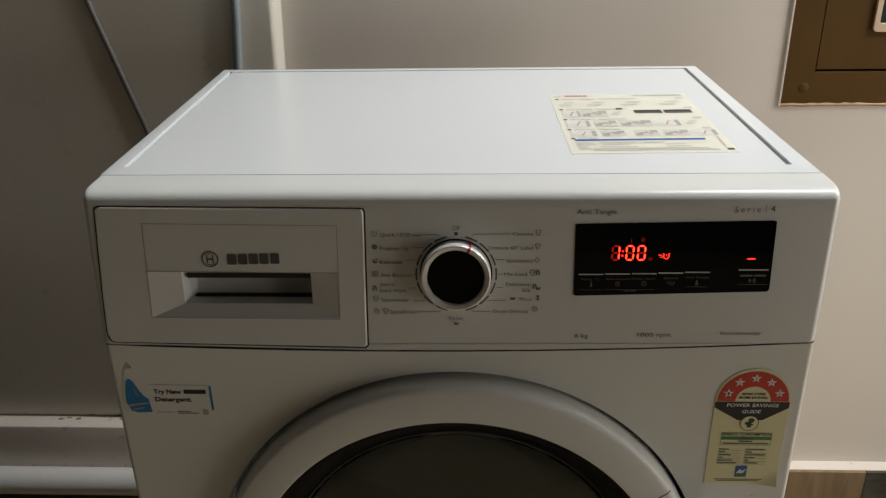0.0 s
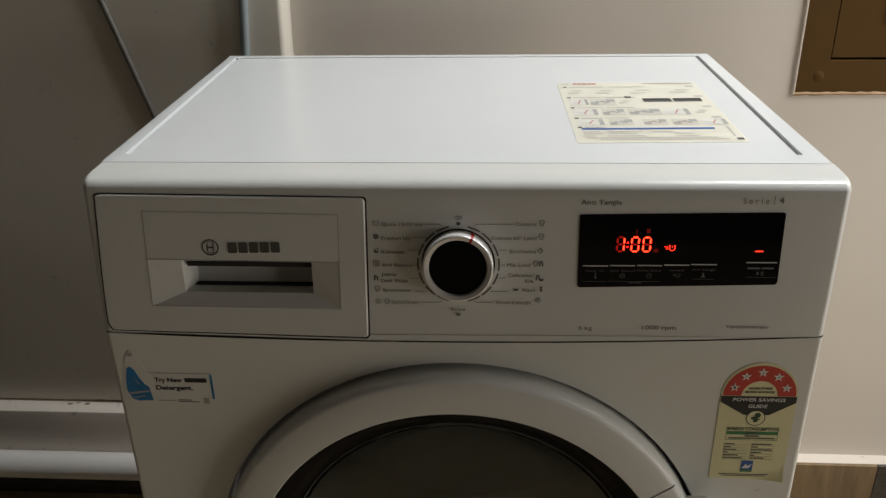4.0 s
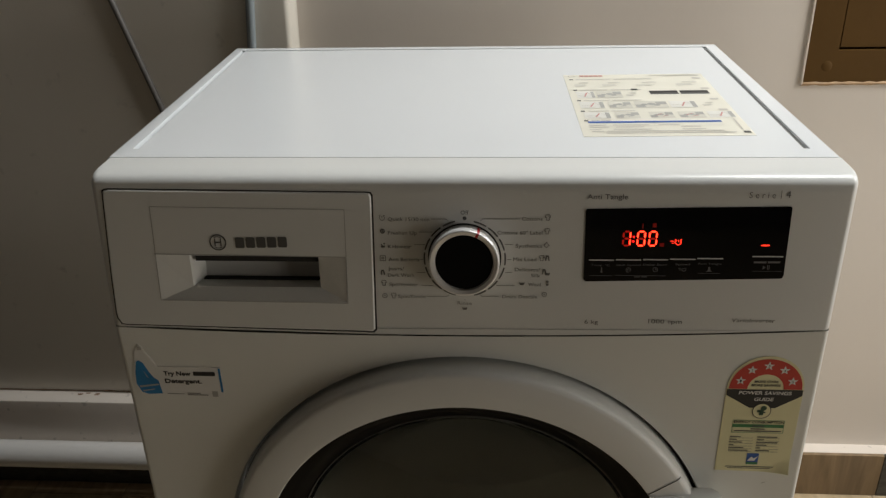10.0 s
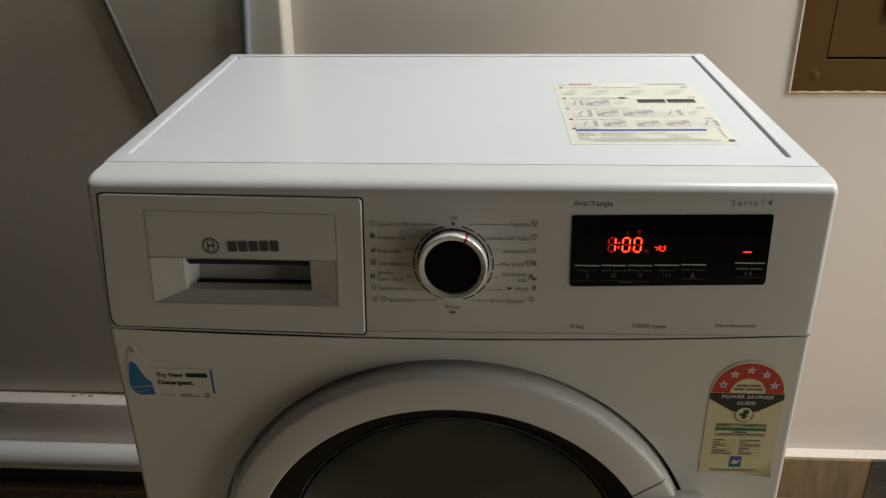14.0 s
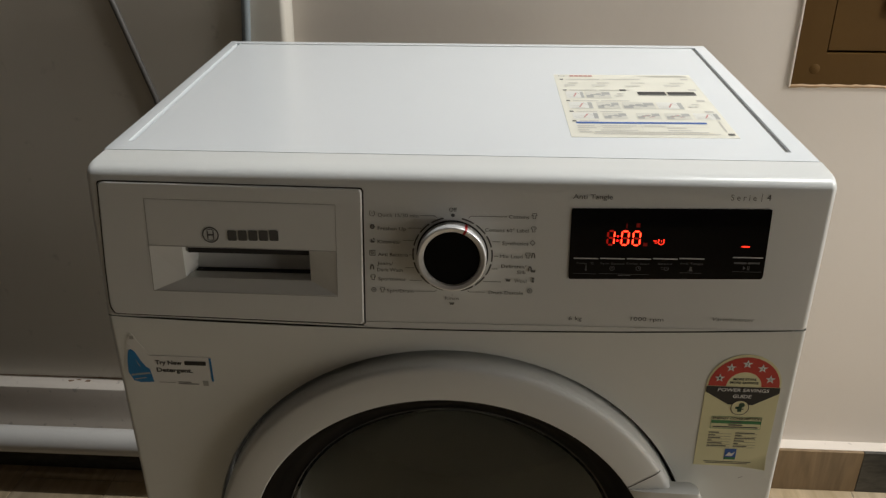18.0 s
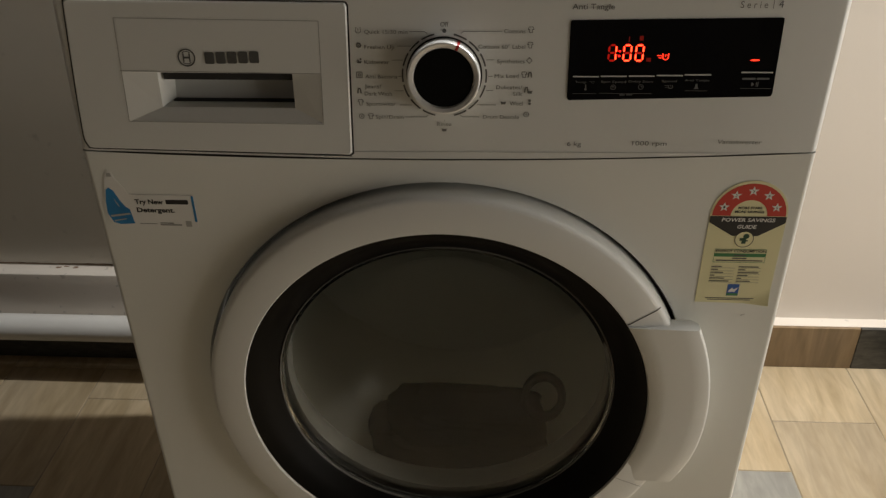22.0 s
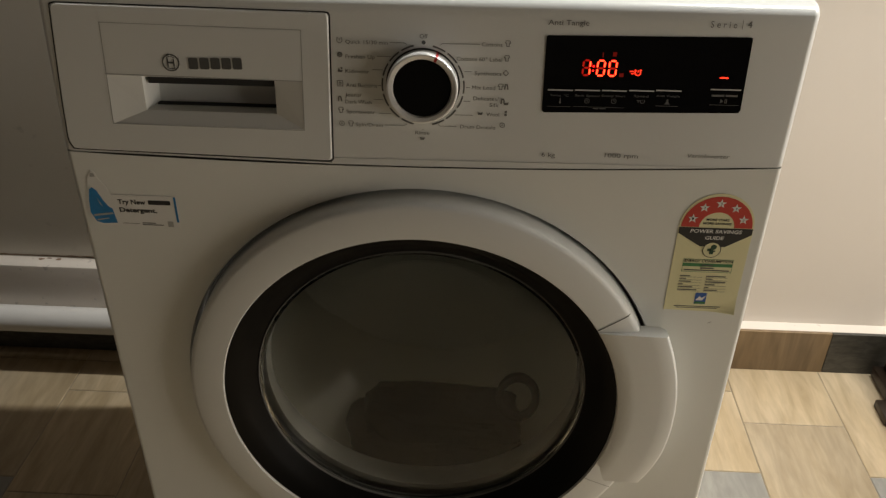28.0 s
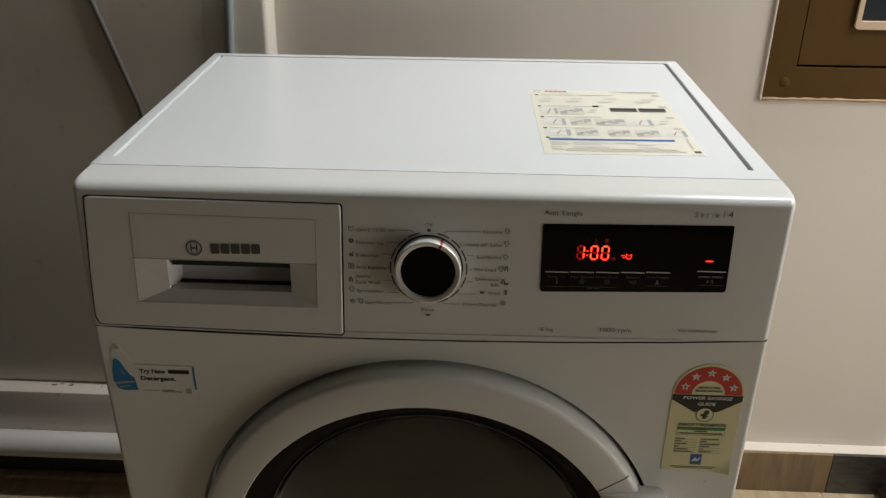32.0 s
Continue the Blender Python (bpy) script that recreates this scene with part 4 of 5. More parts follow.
key_symbol(0.1154, 0.7700, [rect(-0.0004, 0.0004, -0.0008, 0.0024), disc_poly(0, -0.0014, 0.0009, 10)])
key_symbol(0.1367, 0.7704, arc_band(0, 0, 0.0017, 0.0021, 0, 360, 16) + arc_band(0, 0, 0.0006, 0.0010, -60, 250, 10))
key_symbol(0.1580, 0.7708, arc_band(0, 0, 0.0017, 0.0021, 0, 360, 16) + [rect(-0.0002, 0.0002, 0, 0.0013), rect(0, 0.0011, -0.0002, 0.0002)])
key_symbol(0.1797, 0.7714, arc_band(0.0010, 0, 0.0014, 0.0019, -230, 50, 14) + [rect(-0.0036, -0.0012, 0.0005, 0.0009), rect(-0.0030, -0.0012, -0.0008, -0.0004), rect(0.0008, 0.0012, 0, 0.0012)])
key_symbol(0.2004, 0.7716, [disc_poly(0, 0.0012, 0.0009, 10), [(-0.0016, -0.0020), (0.0016, -0.0020), (0.0008, 0.0004), (-0.0008, 0.0004)], rect(-0.0022, 0.0022, -0.0021, -0.0017)])
key_symbol(0.2446, 0.7735, [[(-0.0026, -0.0018), (-0.0026, 0.0018), (-0.0004, 0.0)], rect(0.0008, 0.0014, -0.0018, 0.0018), rect(0.0020, 0.0026, -0.0018, 0.0018)])
prints("key_caption", [rect(0.1420, 0.1462, pv(0.7640), pv(0.7648)), rect(0.1472, 0.1520, pv(0.7641), pv(0.7649))], M_PANEL, DISPLAY_INK, display, DL)
for u0, u1, z in ((0.1055, 0.1240, 0.7652), (0.1262, 0.1668, 0.7656), (0.1918, 0.2091, 0.7681), (0.2339, 0.2570, 0.7703)):
    part("key_rule", flat([rect(u0, u1, pv(z) - 0.00015, pv(z) + 0.00015)], M_PANEL, DL), DISPLAY_INK, display, smooth=0)
dash = part("start_indicator", flat([[(-0.0037, -0.0002), (-0.0012, 0.0007), (0.0037, 0.0005), (0.0037, -0.0005), (-0.0012, -0.0007)]], Matrix.Identity(4), 0), LIT_SMALL, display, "blinking red start light", smooth=0)
M_DASH = M_PANEL @ Matrix.Translation((0.2416, pv(0.7921), DL))
dash.matrix_basis = M_DASH

# door: white ring with a bevelled rim, black trim, domed window, grip
M_DOOR = Matrix.Translation((DX, 0, DZ)) @ Matrix.Rotation(radians(90), 4, "X")
ring_profile = [(0.2262, -0.010), (0.2262, 0.0040), (0.2258, 0.0135), (0.2250, 0.0158), (0.2234, 0.0174), (0.2205, 0.0184), (0.2080, 0.0195), (0.1980, 0.0204), (0.1925, 0.0204), (0.1917, 0.0192), (0.1915, 0.0), (0.1915, -0.010)]
door = part("door", lathe(ring_profile, 144, m=M_DOOR), RIM, machine, "closed round door with a wide white rim", smooth=35)
part("trim_ring", lathe([(0.1915, 0.0180), (0.1908, 0.0186), (0.1893, 0.0180), (0.1760, 0.0060), (0.1660, -0.0045), (0.1640, -0.0062), (0.1625, -0.0105)], 144, m=M_DOOR), TRIM, door, "glossy black trim ring", smooth=35)
pane = [(0.1636, -0.0075)] + [(0.1636 * math.cos(radians(a)), -0.0075 + 0.012 * math.sin(radians(a))) for a in range(12, 90, 12)] + [(0.0, 0.0045)]
back = [(r * 0.985, h - 0.0035) for r, h in reversed(pane)]
window_glass = part("window_glass", lathe(pane + back, 96, m=M_DOOR, closed=True), GLASS, door, "smoked domed glass window")
window_glass.visible_shadow = False
bowl_out = [(0.1622, -0.0125), (0.1585, -0.017), (0.1210, -0.066), (0.1050, -0.086), (0.0985, -0.0925), (0.0920, -0.0955), (0.0840, -0.0968), (0.0, -0.0985)]
bowl = part("glass_bowl", lathe(bowl_out + [(max(0, r - 0.0035), h + 0.0035) for r, h in reversed(bowl_out)], 96, m=M_DOOR, closed=True), BOWL, door, "hazy glass bowl behind the window")
bowl.visible_shadow = False
part("glass_lip", lathe([(0.1642, -0.0060), (0.1640, -0.0050), (0.1634, -0.0048), (0.1629, -0.0056), (0.1630, -0.0070)], 120, m=M_DOOR), LIP, door, "thin grey lip round the glass")
# grip at the edge of the door
grip_prof = ((0.0, 0.0190), (0.0, 0.0212), (0.02, 0.0222), (0.30, 0.0234), (0.70, 0.0242), (0.955, 0.0243), (0.985, 0.0232), (1.0, 0.0200), (0.985, 0.0130), (0.90, 0.0080), (0.55, 0.0080), (0.45, 0.0150))
grip_bm, gr = bmesh.new(), []
for i in range(29):
    v = 0.1000 - 0.1935 * i / 28
    xi, xo = math.sqrt(0.1922 ** 2 - v * v), math.sqrt(0.2500 ** 2 - v * v) - 0.0018
    fade = max(0.0, (i - 20) / 8) ** 1.5
    ring = []
    for f, h in grip_prof:
        ring.append(grip_bm.verts.new(M_DOOR @ Vector((xi + (xo - xi) * f * (1 - 0.05 * fade * f), v, h - (0.0045 * fade if h > 0.0185 else 0)))))
    gr.append(ring)
for p, q in zip(gr, gr[1:]):
    for k in range(len(p)):
        grip_bm.faces.new((p[k], p[(k + 1) % len(p)], q[(k + 1) % len(p)], q[k]))
grip_bm.faces.new(gr[0])
grip_bm.faces.new(gr[-1])
part("grip", grip_bm, RIM, door, "white door grip standing proud of the rim", smooth=45)
for a, r0, r1 in ((32.0, 0.1905, 0.2262), (-27.5, 0.2000, 0.2250)):
    c, s = math.cos(radians(a)), math.sin(radians(a))
    cut = bmesh.new()
    prev = None
    for r, h in ((0.1925, 0.0208), (0.1980, 0.0207), (0.2080, 0.0198), (0.2205, 0.0187), (0.2234, 0.0177), (0.2250, 0.0161)):
        row = [cut.verts.new(M_DOOR @ Vector((r * c - k * s, r * s + k * c, h))) for k in (-0.00045, 0.00045)]
        if prev:
            cut.faces.new((prev[0], prev[1], row[1], row[0]))
        prev = row
    part("rim_joint", cut, SHADOW_GAP if a > 0 else PALE_INK, door, smooth=0)

# drum behind the door
SEAL = material("seal_rubber", (0.17, 0.17, 0.16), 0.6, vary=0.1, scale=12)
part("door_seal", lathe([(0.2300, -0.034), (0.2300, -0.045), (0.19, -0.050), (0.172, -0.030), (0.162, -0.028), (0.160, -0.040), (0.168, -0.060), (0.20, -0.075)], 72, m=M_DOOR), SEAL, machine, "grey rubber door seal")
drum = part("drum", lathe([(0.195, -0.075), (0.235, -0.085), (0.235, -0.36), (0.20, -0.375), (0.05, -0.385), (0.0, -0.385)], 72, m=M_DOOR), STEEL, machine, "dim steel drum")
laundry = tagged(new("laundry"), "dark bundle of wet clothes lying in the drum", "clothes")
for k, (lx, ly, lz, sx, sy, sz, lean) in enumerate(((0.022, 0.160, 0.276, 0.100, 0.042, 0.028, -0.03), (0.010, 0.165, 0.244, 0.112, 0.052, 0.030, 0.04))):
    bm = bmesh.new()
    bmesh.ops.create_icosphere(bm, subdivisions=5, radius=1)
    for v in bm.verts:
        n = v.co.copy()
        fold = 0.10 * noise.fractal(n * 1.6 + Vector((k * 7, 0, 0)), 1.0, 2.0, 4) + 0.035 * math.sin(9 * n.x + 5 * n.z + k)
        q = [math.copysign(abs(c) ** 0.55, c) * (1 + fold) for c in n]
        v.co = Vector((lx + q[0] * sx, ly + q[1] * sy, lz + q[2] * sz + lean * q[0] * sx))
    part("garment", bm, CLOTH, laundry)
M_STRAP = Matrix.Translation((0.112, 0.136, 0.334)) @ Matrix.Rotation(radians(82), 4, "X") @ Matrix.Diagonal((0.85, 1.1, 1, 1))
part("strap", lathe([(0.026 + 0.006 * math.cos(radians(a)), 0.006 * math.sin(radians(a))) for a in range(0, 360, 45)], 40, m=M_STRAP, closed=True), CLOTH, laundry, "loop of a dark strap")

# stickers on the front: plane y = 0, u = x, v = z
M_FRONT = Matrix.Rotation(radians(90), 4, "X")


M_LABEL = M_FRONT @ Matrix.Translation((0, 0.0018, 0))
# energy label
lab_poly = [(0.2268, 0.5700), (0.2905, 0.5690), (0.2905, 0.6590)] + [(0.2587 + 0.0318 * math.cos(radians(a)), 0.6590 + 0.0325 * math.sin(radians(a))) for a in range(10, 180, 10)] + [(0.2268, 0.6580)]
lab_poly[1:2] = [(0.2640, 0.5694), (0.2905, 0.5860)]
label = part("energy_label", slab(lab_poly, M_LABEL, 0.0004, 0.0005), PAPER_YELLOW, machine, "pale yellow paper energy label with a red arch", smooth=0)
# its lower corner has come loose and curls forward
curl, prev = bmesh.new(), None
for i in range(7):
    k = i / 6
    a, b = Vector((0.2640, 0.5694)).lerp(Vector((0.2905, 0.5684)), k), Vector((0.2905, 0.5860)).lerp(Vector((0.2905, 0.5684)), k)
    row = [curl.verts.new(M_LABEL @ Vector((*a.lerp(b, h / 4), 0.0005 + 0.0032 * k ** 1.7))) for h in range(5)]
    if prev:
        for h in range(4):
            curl.faces.new((prev[h], prev[h + 1], row[h + 1], row[h]))
    prev = row
bmesh.ops.remove_doubles(curl, verts=curl.verts[:], dist=1e-6)
part("curled_corner", curl, PAPER_YELLOW, label, "loose corner curling off the sheet", smooth=60)
LL = 0.0007
arch = []
for i in range(20):
    a, b = radians(180 * i / 20), radians(180 * (i + 1) / 20)
    arch.append([(0.2587 + r * math.cos(t), 0.6585 + r * math.sin(t) * 1.0) for r, t in ((0.0150, a), (0.0303, a), (0.0303, b), (0.0150, b))])
part("red_arch", flat(arch, M_LABEL, LL), INK_RED, label, smooth=0)
lettering("MORE STARS", 0.2490, 0.2685, 0.6650, 0.0022, M_LABEL, INK_BLACK, label, lift=LL, bold=0.03)
lettering("MORE SAVINGS", 0.2468, 0.2708, 0.6613, 0.0022, M_LABEL, INK_BLACK, label, lift=LL, bold=0.03)
for k, a in enumerate((162, 126, 90, 54, 18)):
    sx, sy = 0.2587 + 0.0226 * math.cos(radians(a)), 0.6600 + 0.0220 * math.sin(radians(a))
    pts = [(sx + (0.0046 if i % 2 == 0 else 0.0019) * math.cos(radians(90 + 36 * i)), sy + (0.0046 if i % 2 == 0 else 0.0019) * math.sin(radians(90 + 36 * i))) for i in range(10)]
    part("star", flat([pts], M_LABEL, LL + 0.0002), PAPER_WHITE, label, smooth=0)
    lettering(str(k + 1), sx - 0.0008, sx + 0.0008, sy - 0.0012, 0.0024, M_LABEL, INK_BLACK, label, lift=LL + 0.0004)
part("black_band", flat([[(0.2272, 0.6580), (0.2272, 0.6520), (0.2480, 0.6390), (0.2694, 0.6390), (0.2902, 0.6520), (0.2902, 0.6580)]], M_LABEL, LL), INK_BLACK, label, smooth=0)
lettering("POWER SAVINGS", 0.2372, 0.2812, 0.6530, 0.0034, M_LABEL, PAPER_WHITE, label, lift=LL + 0.0002, slant=0.1, bold=0.018)
lettering("GUIDE", 0.2510, 0.2670, 0.6464, 0.0034, M_LABEL, PAPER_WHITE, label, lift=LL + 0.0002, slant=0.1, bold=0.018)
part("emblem_disc", flat([disc_poly(0.2588, 0.6358, 0.0075, 24)], M_LABEL, LL + 0.0001), PAPER_YELLOW, label, smooth=0)
part("emblem_ring", flat(arc_band(0.2588, 0.6358, 0.0074, 0.0080, 0, 360, 28), M_LABEL, LL + 0.0002), INK_BLACK, label, smooth=0)
part("emblem", flat([disc_poly(0.2602, 0.6388, 0.0026, 10), rect(0.2570, 0.2605, 0.6315, 0.6372), rect(0.2550, 0.2582, 0.6345, 0.6370), rect(0.2598, 0.2622, 0.6338, 0.6352)], M_LABEL, LL + 0.0003), INK_EMBLEM, label, smooth=0)
lettering("ENERGY CONSUMPTION", 0.2372, 0.2795, 0.6226, 0.0025, M_LABEL, INK_BLACK, label, lift=LL + 0.0001, bold=0.02)
part("green_bar", flat([rect(0.2362, 0.2800, 0.6180, 0.6214)], M_LABEL, LL), INK_GREEN, label, smooth=0)
prints("box_rule", [rect(0.2362, 0.2800, 0.6254, 0.6258), rect(0.2362, 0.2800, 0.6122, 0.6126), rect(0.2362, 0.2365, 0.6122, 0.6258), rect(0.2797, 0.2800, 0.6122, 0.6258)], M_LABEL, INK_GREEN, label, LL)
prints("small_print", [rect(0.2385, 0.2780, 0.6137, 0.6148), rect(0.2520, 0.2640, 0.6160, 0.6172), rect(0.2530, 0.2630, 0.6190, 0.6202)], M_LABEL, INK, label, LL + 0.0002)
table_l, table_r, rules_t = [], [], []
wl, wr = (0.009, 0.006, 0.011, 0.004, 0.013, 0.017), (0.017, 0.006, 0.018, 0.009, 0.004, 0.012)
for i in range(6):
    v = 0.6078 - 0.0030 * i
    table_l.append(rect(0.2358, 0.2358 + wl[i], v - 0.0005, v + 0.0005))
    table_r.append(rect(0.2592, 0.2592 + wr[i], v - 0.0005, v + 0.0005))
    rules_t += [rect(0.2358, 0.2560, v - 0.00145, v - 0.0012), rect(0.2590, 0.2785, v - 0.00145, v - 0.0012)]
prints("table_print", table_l, M_LABEL, INK, label, LL)
prints("table_print", table_r, M_LABEL, INK, label, LL)
prints("table_rule", rules_t, M_LABEL, INK, label, LL)
part("agency_mark", flat([rect(0.2530, 0.2632, 0.5773, 0.5897)], M_LABEL, LL), INK_BLUE, label, smooth=0)
part("agency_mark_detail", flat([[(0.2536, 0.5815), (0.2570, 0.5862), (0.2590, 0.5842), (0.2626, 0.5868), (0.2600, 0.5815)]], M_LABEL, LL + 0.0002), PAPER_WHITE, label, smooth=0)
part("agency_mark_base", flat([rect(0.2533, 0.2629, 0.5776, 0.5800)], M_LABEL, LL + 0.0002), INK_GREEN, label, smooth=0)
prints("foot_print", [rect(0.2355, 0.2790, 0.5742, 0.5750), rect(0.2375, 0.2770, 0.5726, 0.5733)], M_LABEL, INK, label, LL)

# a small grey scuff in the enamel under the label
SCUFF = (0.2718, 0.5582)
part("scuff", flat([[(SCUFF[0] - 0.0026, SCUFF[1] - 0.0012), (SCUFF[0] - 0.0008, SCUFF[1] - 0.0006), (SCUFF[0] + 0.0020, SCUFF[1] + 0.0011), (SCUFF[0] + 0.0012, SCUFF[1] + 0.0011), (SCUFF[0] - 0.0020, SCUFF[1] - 0.0002)]], M_FRONT, 0.0003), PALE_INK, machine, "small grey scuff in the white enamel", smooth=0)

# detergent sticker shaped like a bottle with a banner
bottle = [(-0.2835, 0.6925), (-0.2812, 0.6952), (-0.2780, 0.6935), (-0.2772, 0.6890), (-0.2748, 0.6850), (-0.2710, 0.6800), (-0.2680, 0.6725), (-0.2112, 0.6722), (-0.2112, 0.6408), (-0.2860, 0.6416), (-0.2895, 0.6440), (-0.2915, 0.6530), (-0.2905, 0.6660), (-0.2872, 0.6790), (-0.2858, 0.6880)]
promo = part("promotion_sticker", slab(bottle, M_FRONT, 0.0004, 0.0005), PAPER_WHITE, machine, "white and blue detergent sticker shaped like a bottle", smooth=0)
part("bottle_print", flat([[(-0.2835, 0.6790), (-0.2800, 0.6760), (-0.2760, 0.6665), (-0.2725, 0.6605), (-0.2690, 0.6580), (-0.2672, 0.6438), (-0.2800, 0.6430), (-0.2858, 0.6448), (-0.2896, 0.6540), (-0.2885, 0.6660), (-0.2862, 0.6770)]], M_FRONT, LL), INK_SKY, promo, smooth=0)
part("bottle_highlight", flat([[(-0.2872, 0.6520), (-0.2700, 0.6545), (-0.2688, 0.6530), (-0.2868, 0.6500)], [(-0.2850, 0.6470), (-0.2740, 0.6490), (-0.2735, 0.6482), (-0.2845, 0.6458)], [(-0.2812, 0.6690), (-0.2770, 0.6600), (-0.2790, 0.6620)]], M_FRONT, LL + 0.0002), INK_GREY, promo, smooth=0)
part("bottle_cap_print", flat([[(-0.2822, 0.6930), (-0.2792, 0.6928), (-0.2785, 0.6895), (-0.2830, 0.6893)]], M_FRONT, LL), INK_GREY, promo, smooth=0)
lettering("Try New", -0.2632, -0.2386, 0.6634, 0.0044, M_FRONT, INK_BLACK, promo, lift=LL, bold=0.03)
part("name_block", flat([round_rect(-0.2362, -0.2165, 0.6634, 0.6678, 0.0008)], M_FRONT, LL), INK_BLACK, promo, smooth=0)
lettering("Detergent.", -0.2630, -0.2297, 0.6553, 0.0044, M_FRONT, INK_BLACK, promo, lift=LL, bold=0.03)
part("blue_stripe", flat([[(-0.2133, 0.6716), (-0.2113, 0.6716), (-0.2113, 0.6462), (-0.2133, 0.6464)]], M_FRONT, LL), INK_SKY, promo, smooth=0)
part("code_patch", flat([rect(-0.2218, -0.2168, 0.6412, 0.6470)], M_FRONT, LL), INK_GREY, promo, smooth=0)
prints("small_print", [rect(-0.2447, -0.2258, 0.6424, 0.6432), rect(-0.2447, -0.2327, 0.6442, 0.6450), rect(-0.2628, -0.2475, 0.6436, 0.6440)], M_FRONT, INK, promo, LL)

# instruction sheet stuck on the lid: u right, v up the sheet
M_SHEET = Matrix.Translation((0.1777, 0.2110, 0.848)) @ Matrix.Rotation(radians(1.4), 4, "Z")
SW, SH = 0.1485, 0.2070
sheet = part("instruction_sheet", slab(rect(-SW / 2, SW / 2, -SH / 2, SH / 2), M_SHEET, 0.0005, 0.0003), PAPER_CREAM, machine, "cream instruction sheet stuck on the lid", smooth=0)


def sh(u0, u1, v0, v1):
    """Rectangle from fractions of the sheet, v downward from its top."""
    return rect((u0 - 0.5) * SW, (u1 - 0.5) * SW, (0.5 - v1) * SH, (0.5 - v0) * SH)


TL = 0.0006
part("round_mark", flat([arc for arc in arc_band((0.055 - 0.5) * SW, 0.471 * SH, 0.0030, 0.0037, 0, 360, 14)], M_SHEET, TL), INK_GREY, sheet, smooth=0)
prints("name_block", [sh(0.115 + 0.034 * i, 0.144 + 0.034 * i, 0.012, 0.042) for i in range(5)], M_SHEET, PAPER_RED, sheet, TL)
prints("heading_print", [sh(0.62, 0.97, 0.02, 0.028), sh(0.70, 0.97, 0.038, 0.044)], M_SHEET, PAPER_GREY, sheet, TL)
for v, u1 in ((0.085, 0.62), (0.285, 0.50), (0.465, 0.46), (0.635, 0.38), (0.775, 0.2)):
    part("step_number", flat([sh(0.035, 0.060, v, v + 0.018)], M_SHEET, TL), INK, sheet, smooth=0)
    prints("step_title", [sh(0.08, 0.08 + (u1 - 0.08) * 0.45, v + 0.003, v + 0.013), sh(0.08 + (u1 - 0.08) * 0.5, u1, v + 0.003, v + 0.013)], M_SHEET, PAPER_GREY, sheet, TL)
for v in (0.075, 0.270, 0.452, 0.625):
    part("page_tab", flat([sh(0.91, 0.965, v, v + 0.026)], M_SHEET, TL), PAPER_GREY, sheet, smooth=0)
part("page_tab", flat([sh(0.43, 0.475, 0.278, 0.304)], M_SHEET, TL), INK, sheet, smooth=0)
rng = random.Random(11)


def picture(u0, u1, v0, v1, kind):
    """A small printed picture: faint line sketch, a stroke beside a grey column, or a grey scene."""
    du, dv = u1 - u0, v1 - v0

    def cell(a0, a1, b0, b1):
        return sh(u0 + du * a0, u0 + du * a1, v0 + dv * b0, v0 + dv * b1)

    def stroke(a0, b0, a1, b1, w):
        p, q = cell(a0, a0 + 0.01, b0, b0 + 0.01)[0], cell(a1, a1 + 0.01, b1, b1 + 0.01)[0]
        return line(p[0], p[1], q[0], q[1], w)

    if kind == "faint":
        part("drawing", flat([cell(0.10, 0.60, 0.40 + 0.2 * rng.random(), 0.72), cell(0.35, 0.80, 0.25, 0.38)], M_SHEET, TL), FAINT, sheet, smooth=0)
        part("drawing_line", flat([stroke(0.12, 0.78, 0.7, 0.62, 0.0007), stroke(0.3, 0.3, 0.75, 0.22, 0.0006)], M_SHEET, TL + 0.0001), PAPER_GREY, sheet, smooth=0)
        return
    part("picture_ground", flat([cell(0, 1, 0, 1)], M_SHEET, TL), PAPER_PALE if kind == "stroke" else FAINT, sheet, smooth=0)
    if kind == "stroke":
        part("grey_column", flat([cell(0.82, 0.99, 0.08, 0.95)], M_SHEET, TL + 0.0001), INK_GREY, sheet, smooth=0)
        part("drawing_line", flat([stroke(0.05, 0.62, 0.48, 0.55, 0.0010), stroke(0.1, 0.80, 0.62, 0.85, 0.0007), stroke(0.62, 0.1, 0.80, 0.5, 0.0006)], M_SHEET, TL + 0.0001), PAPER_GREY, sheet, smooth=0)
        part("drawing_accent", flat([stroke(0.42, 0.80, 0.60, 0.22, 0.0016)], M_SHEET, TL + 0.0002), PAPER_RED, sheet, smooth=0)
        return
    blobs = [disc_poly((u0 + du * a - 0.5) * SW, (0.5 - v0 - dv * b) * SH, SW * du * r, 10) for a, b, r in ((0.28, 0.52, 0.10), (0.46 + 0.1 * rng.random(), 0.45, 0.13), (0.68, 0.60, 0.09))]
    prints("drawing", [cell(0.02, 0.30, 0.55, 0.92), cell(0.66, 0.98, 0.12, 0.50)] + blobs, M_SHEET, INK_GREY, sheet, TL + 0.0001)
    part("drawing_line", flat([stroke(0.22, 0.65, 0.55, 0.35, 0.0009), stroke(0.5, 0.78, 0.74, 0.60, 0.0008)], M_SHEET, TL + 0.0002), PAPER_RED if kind == "red" else INK_GREY, sheet, smooth=0)


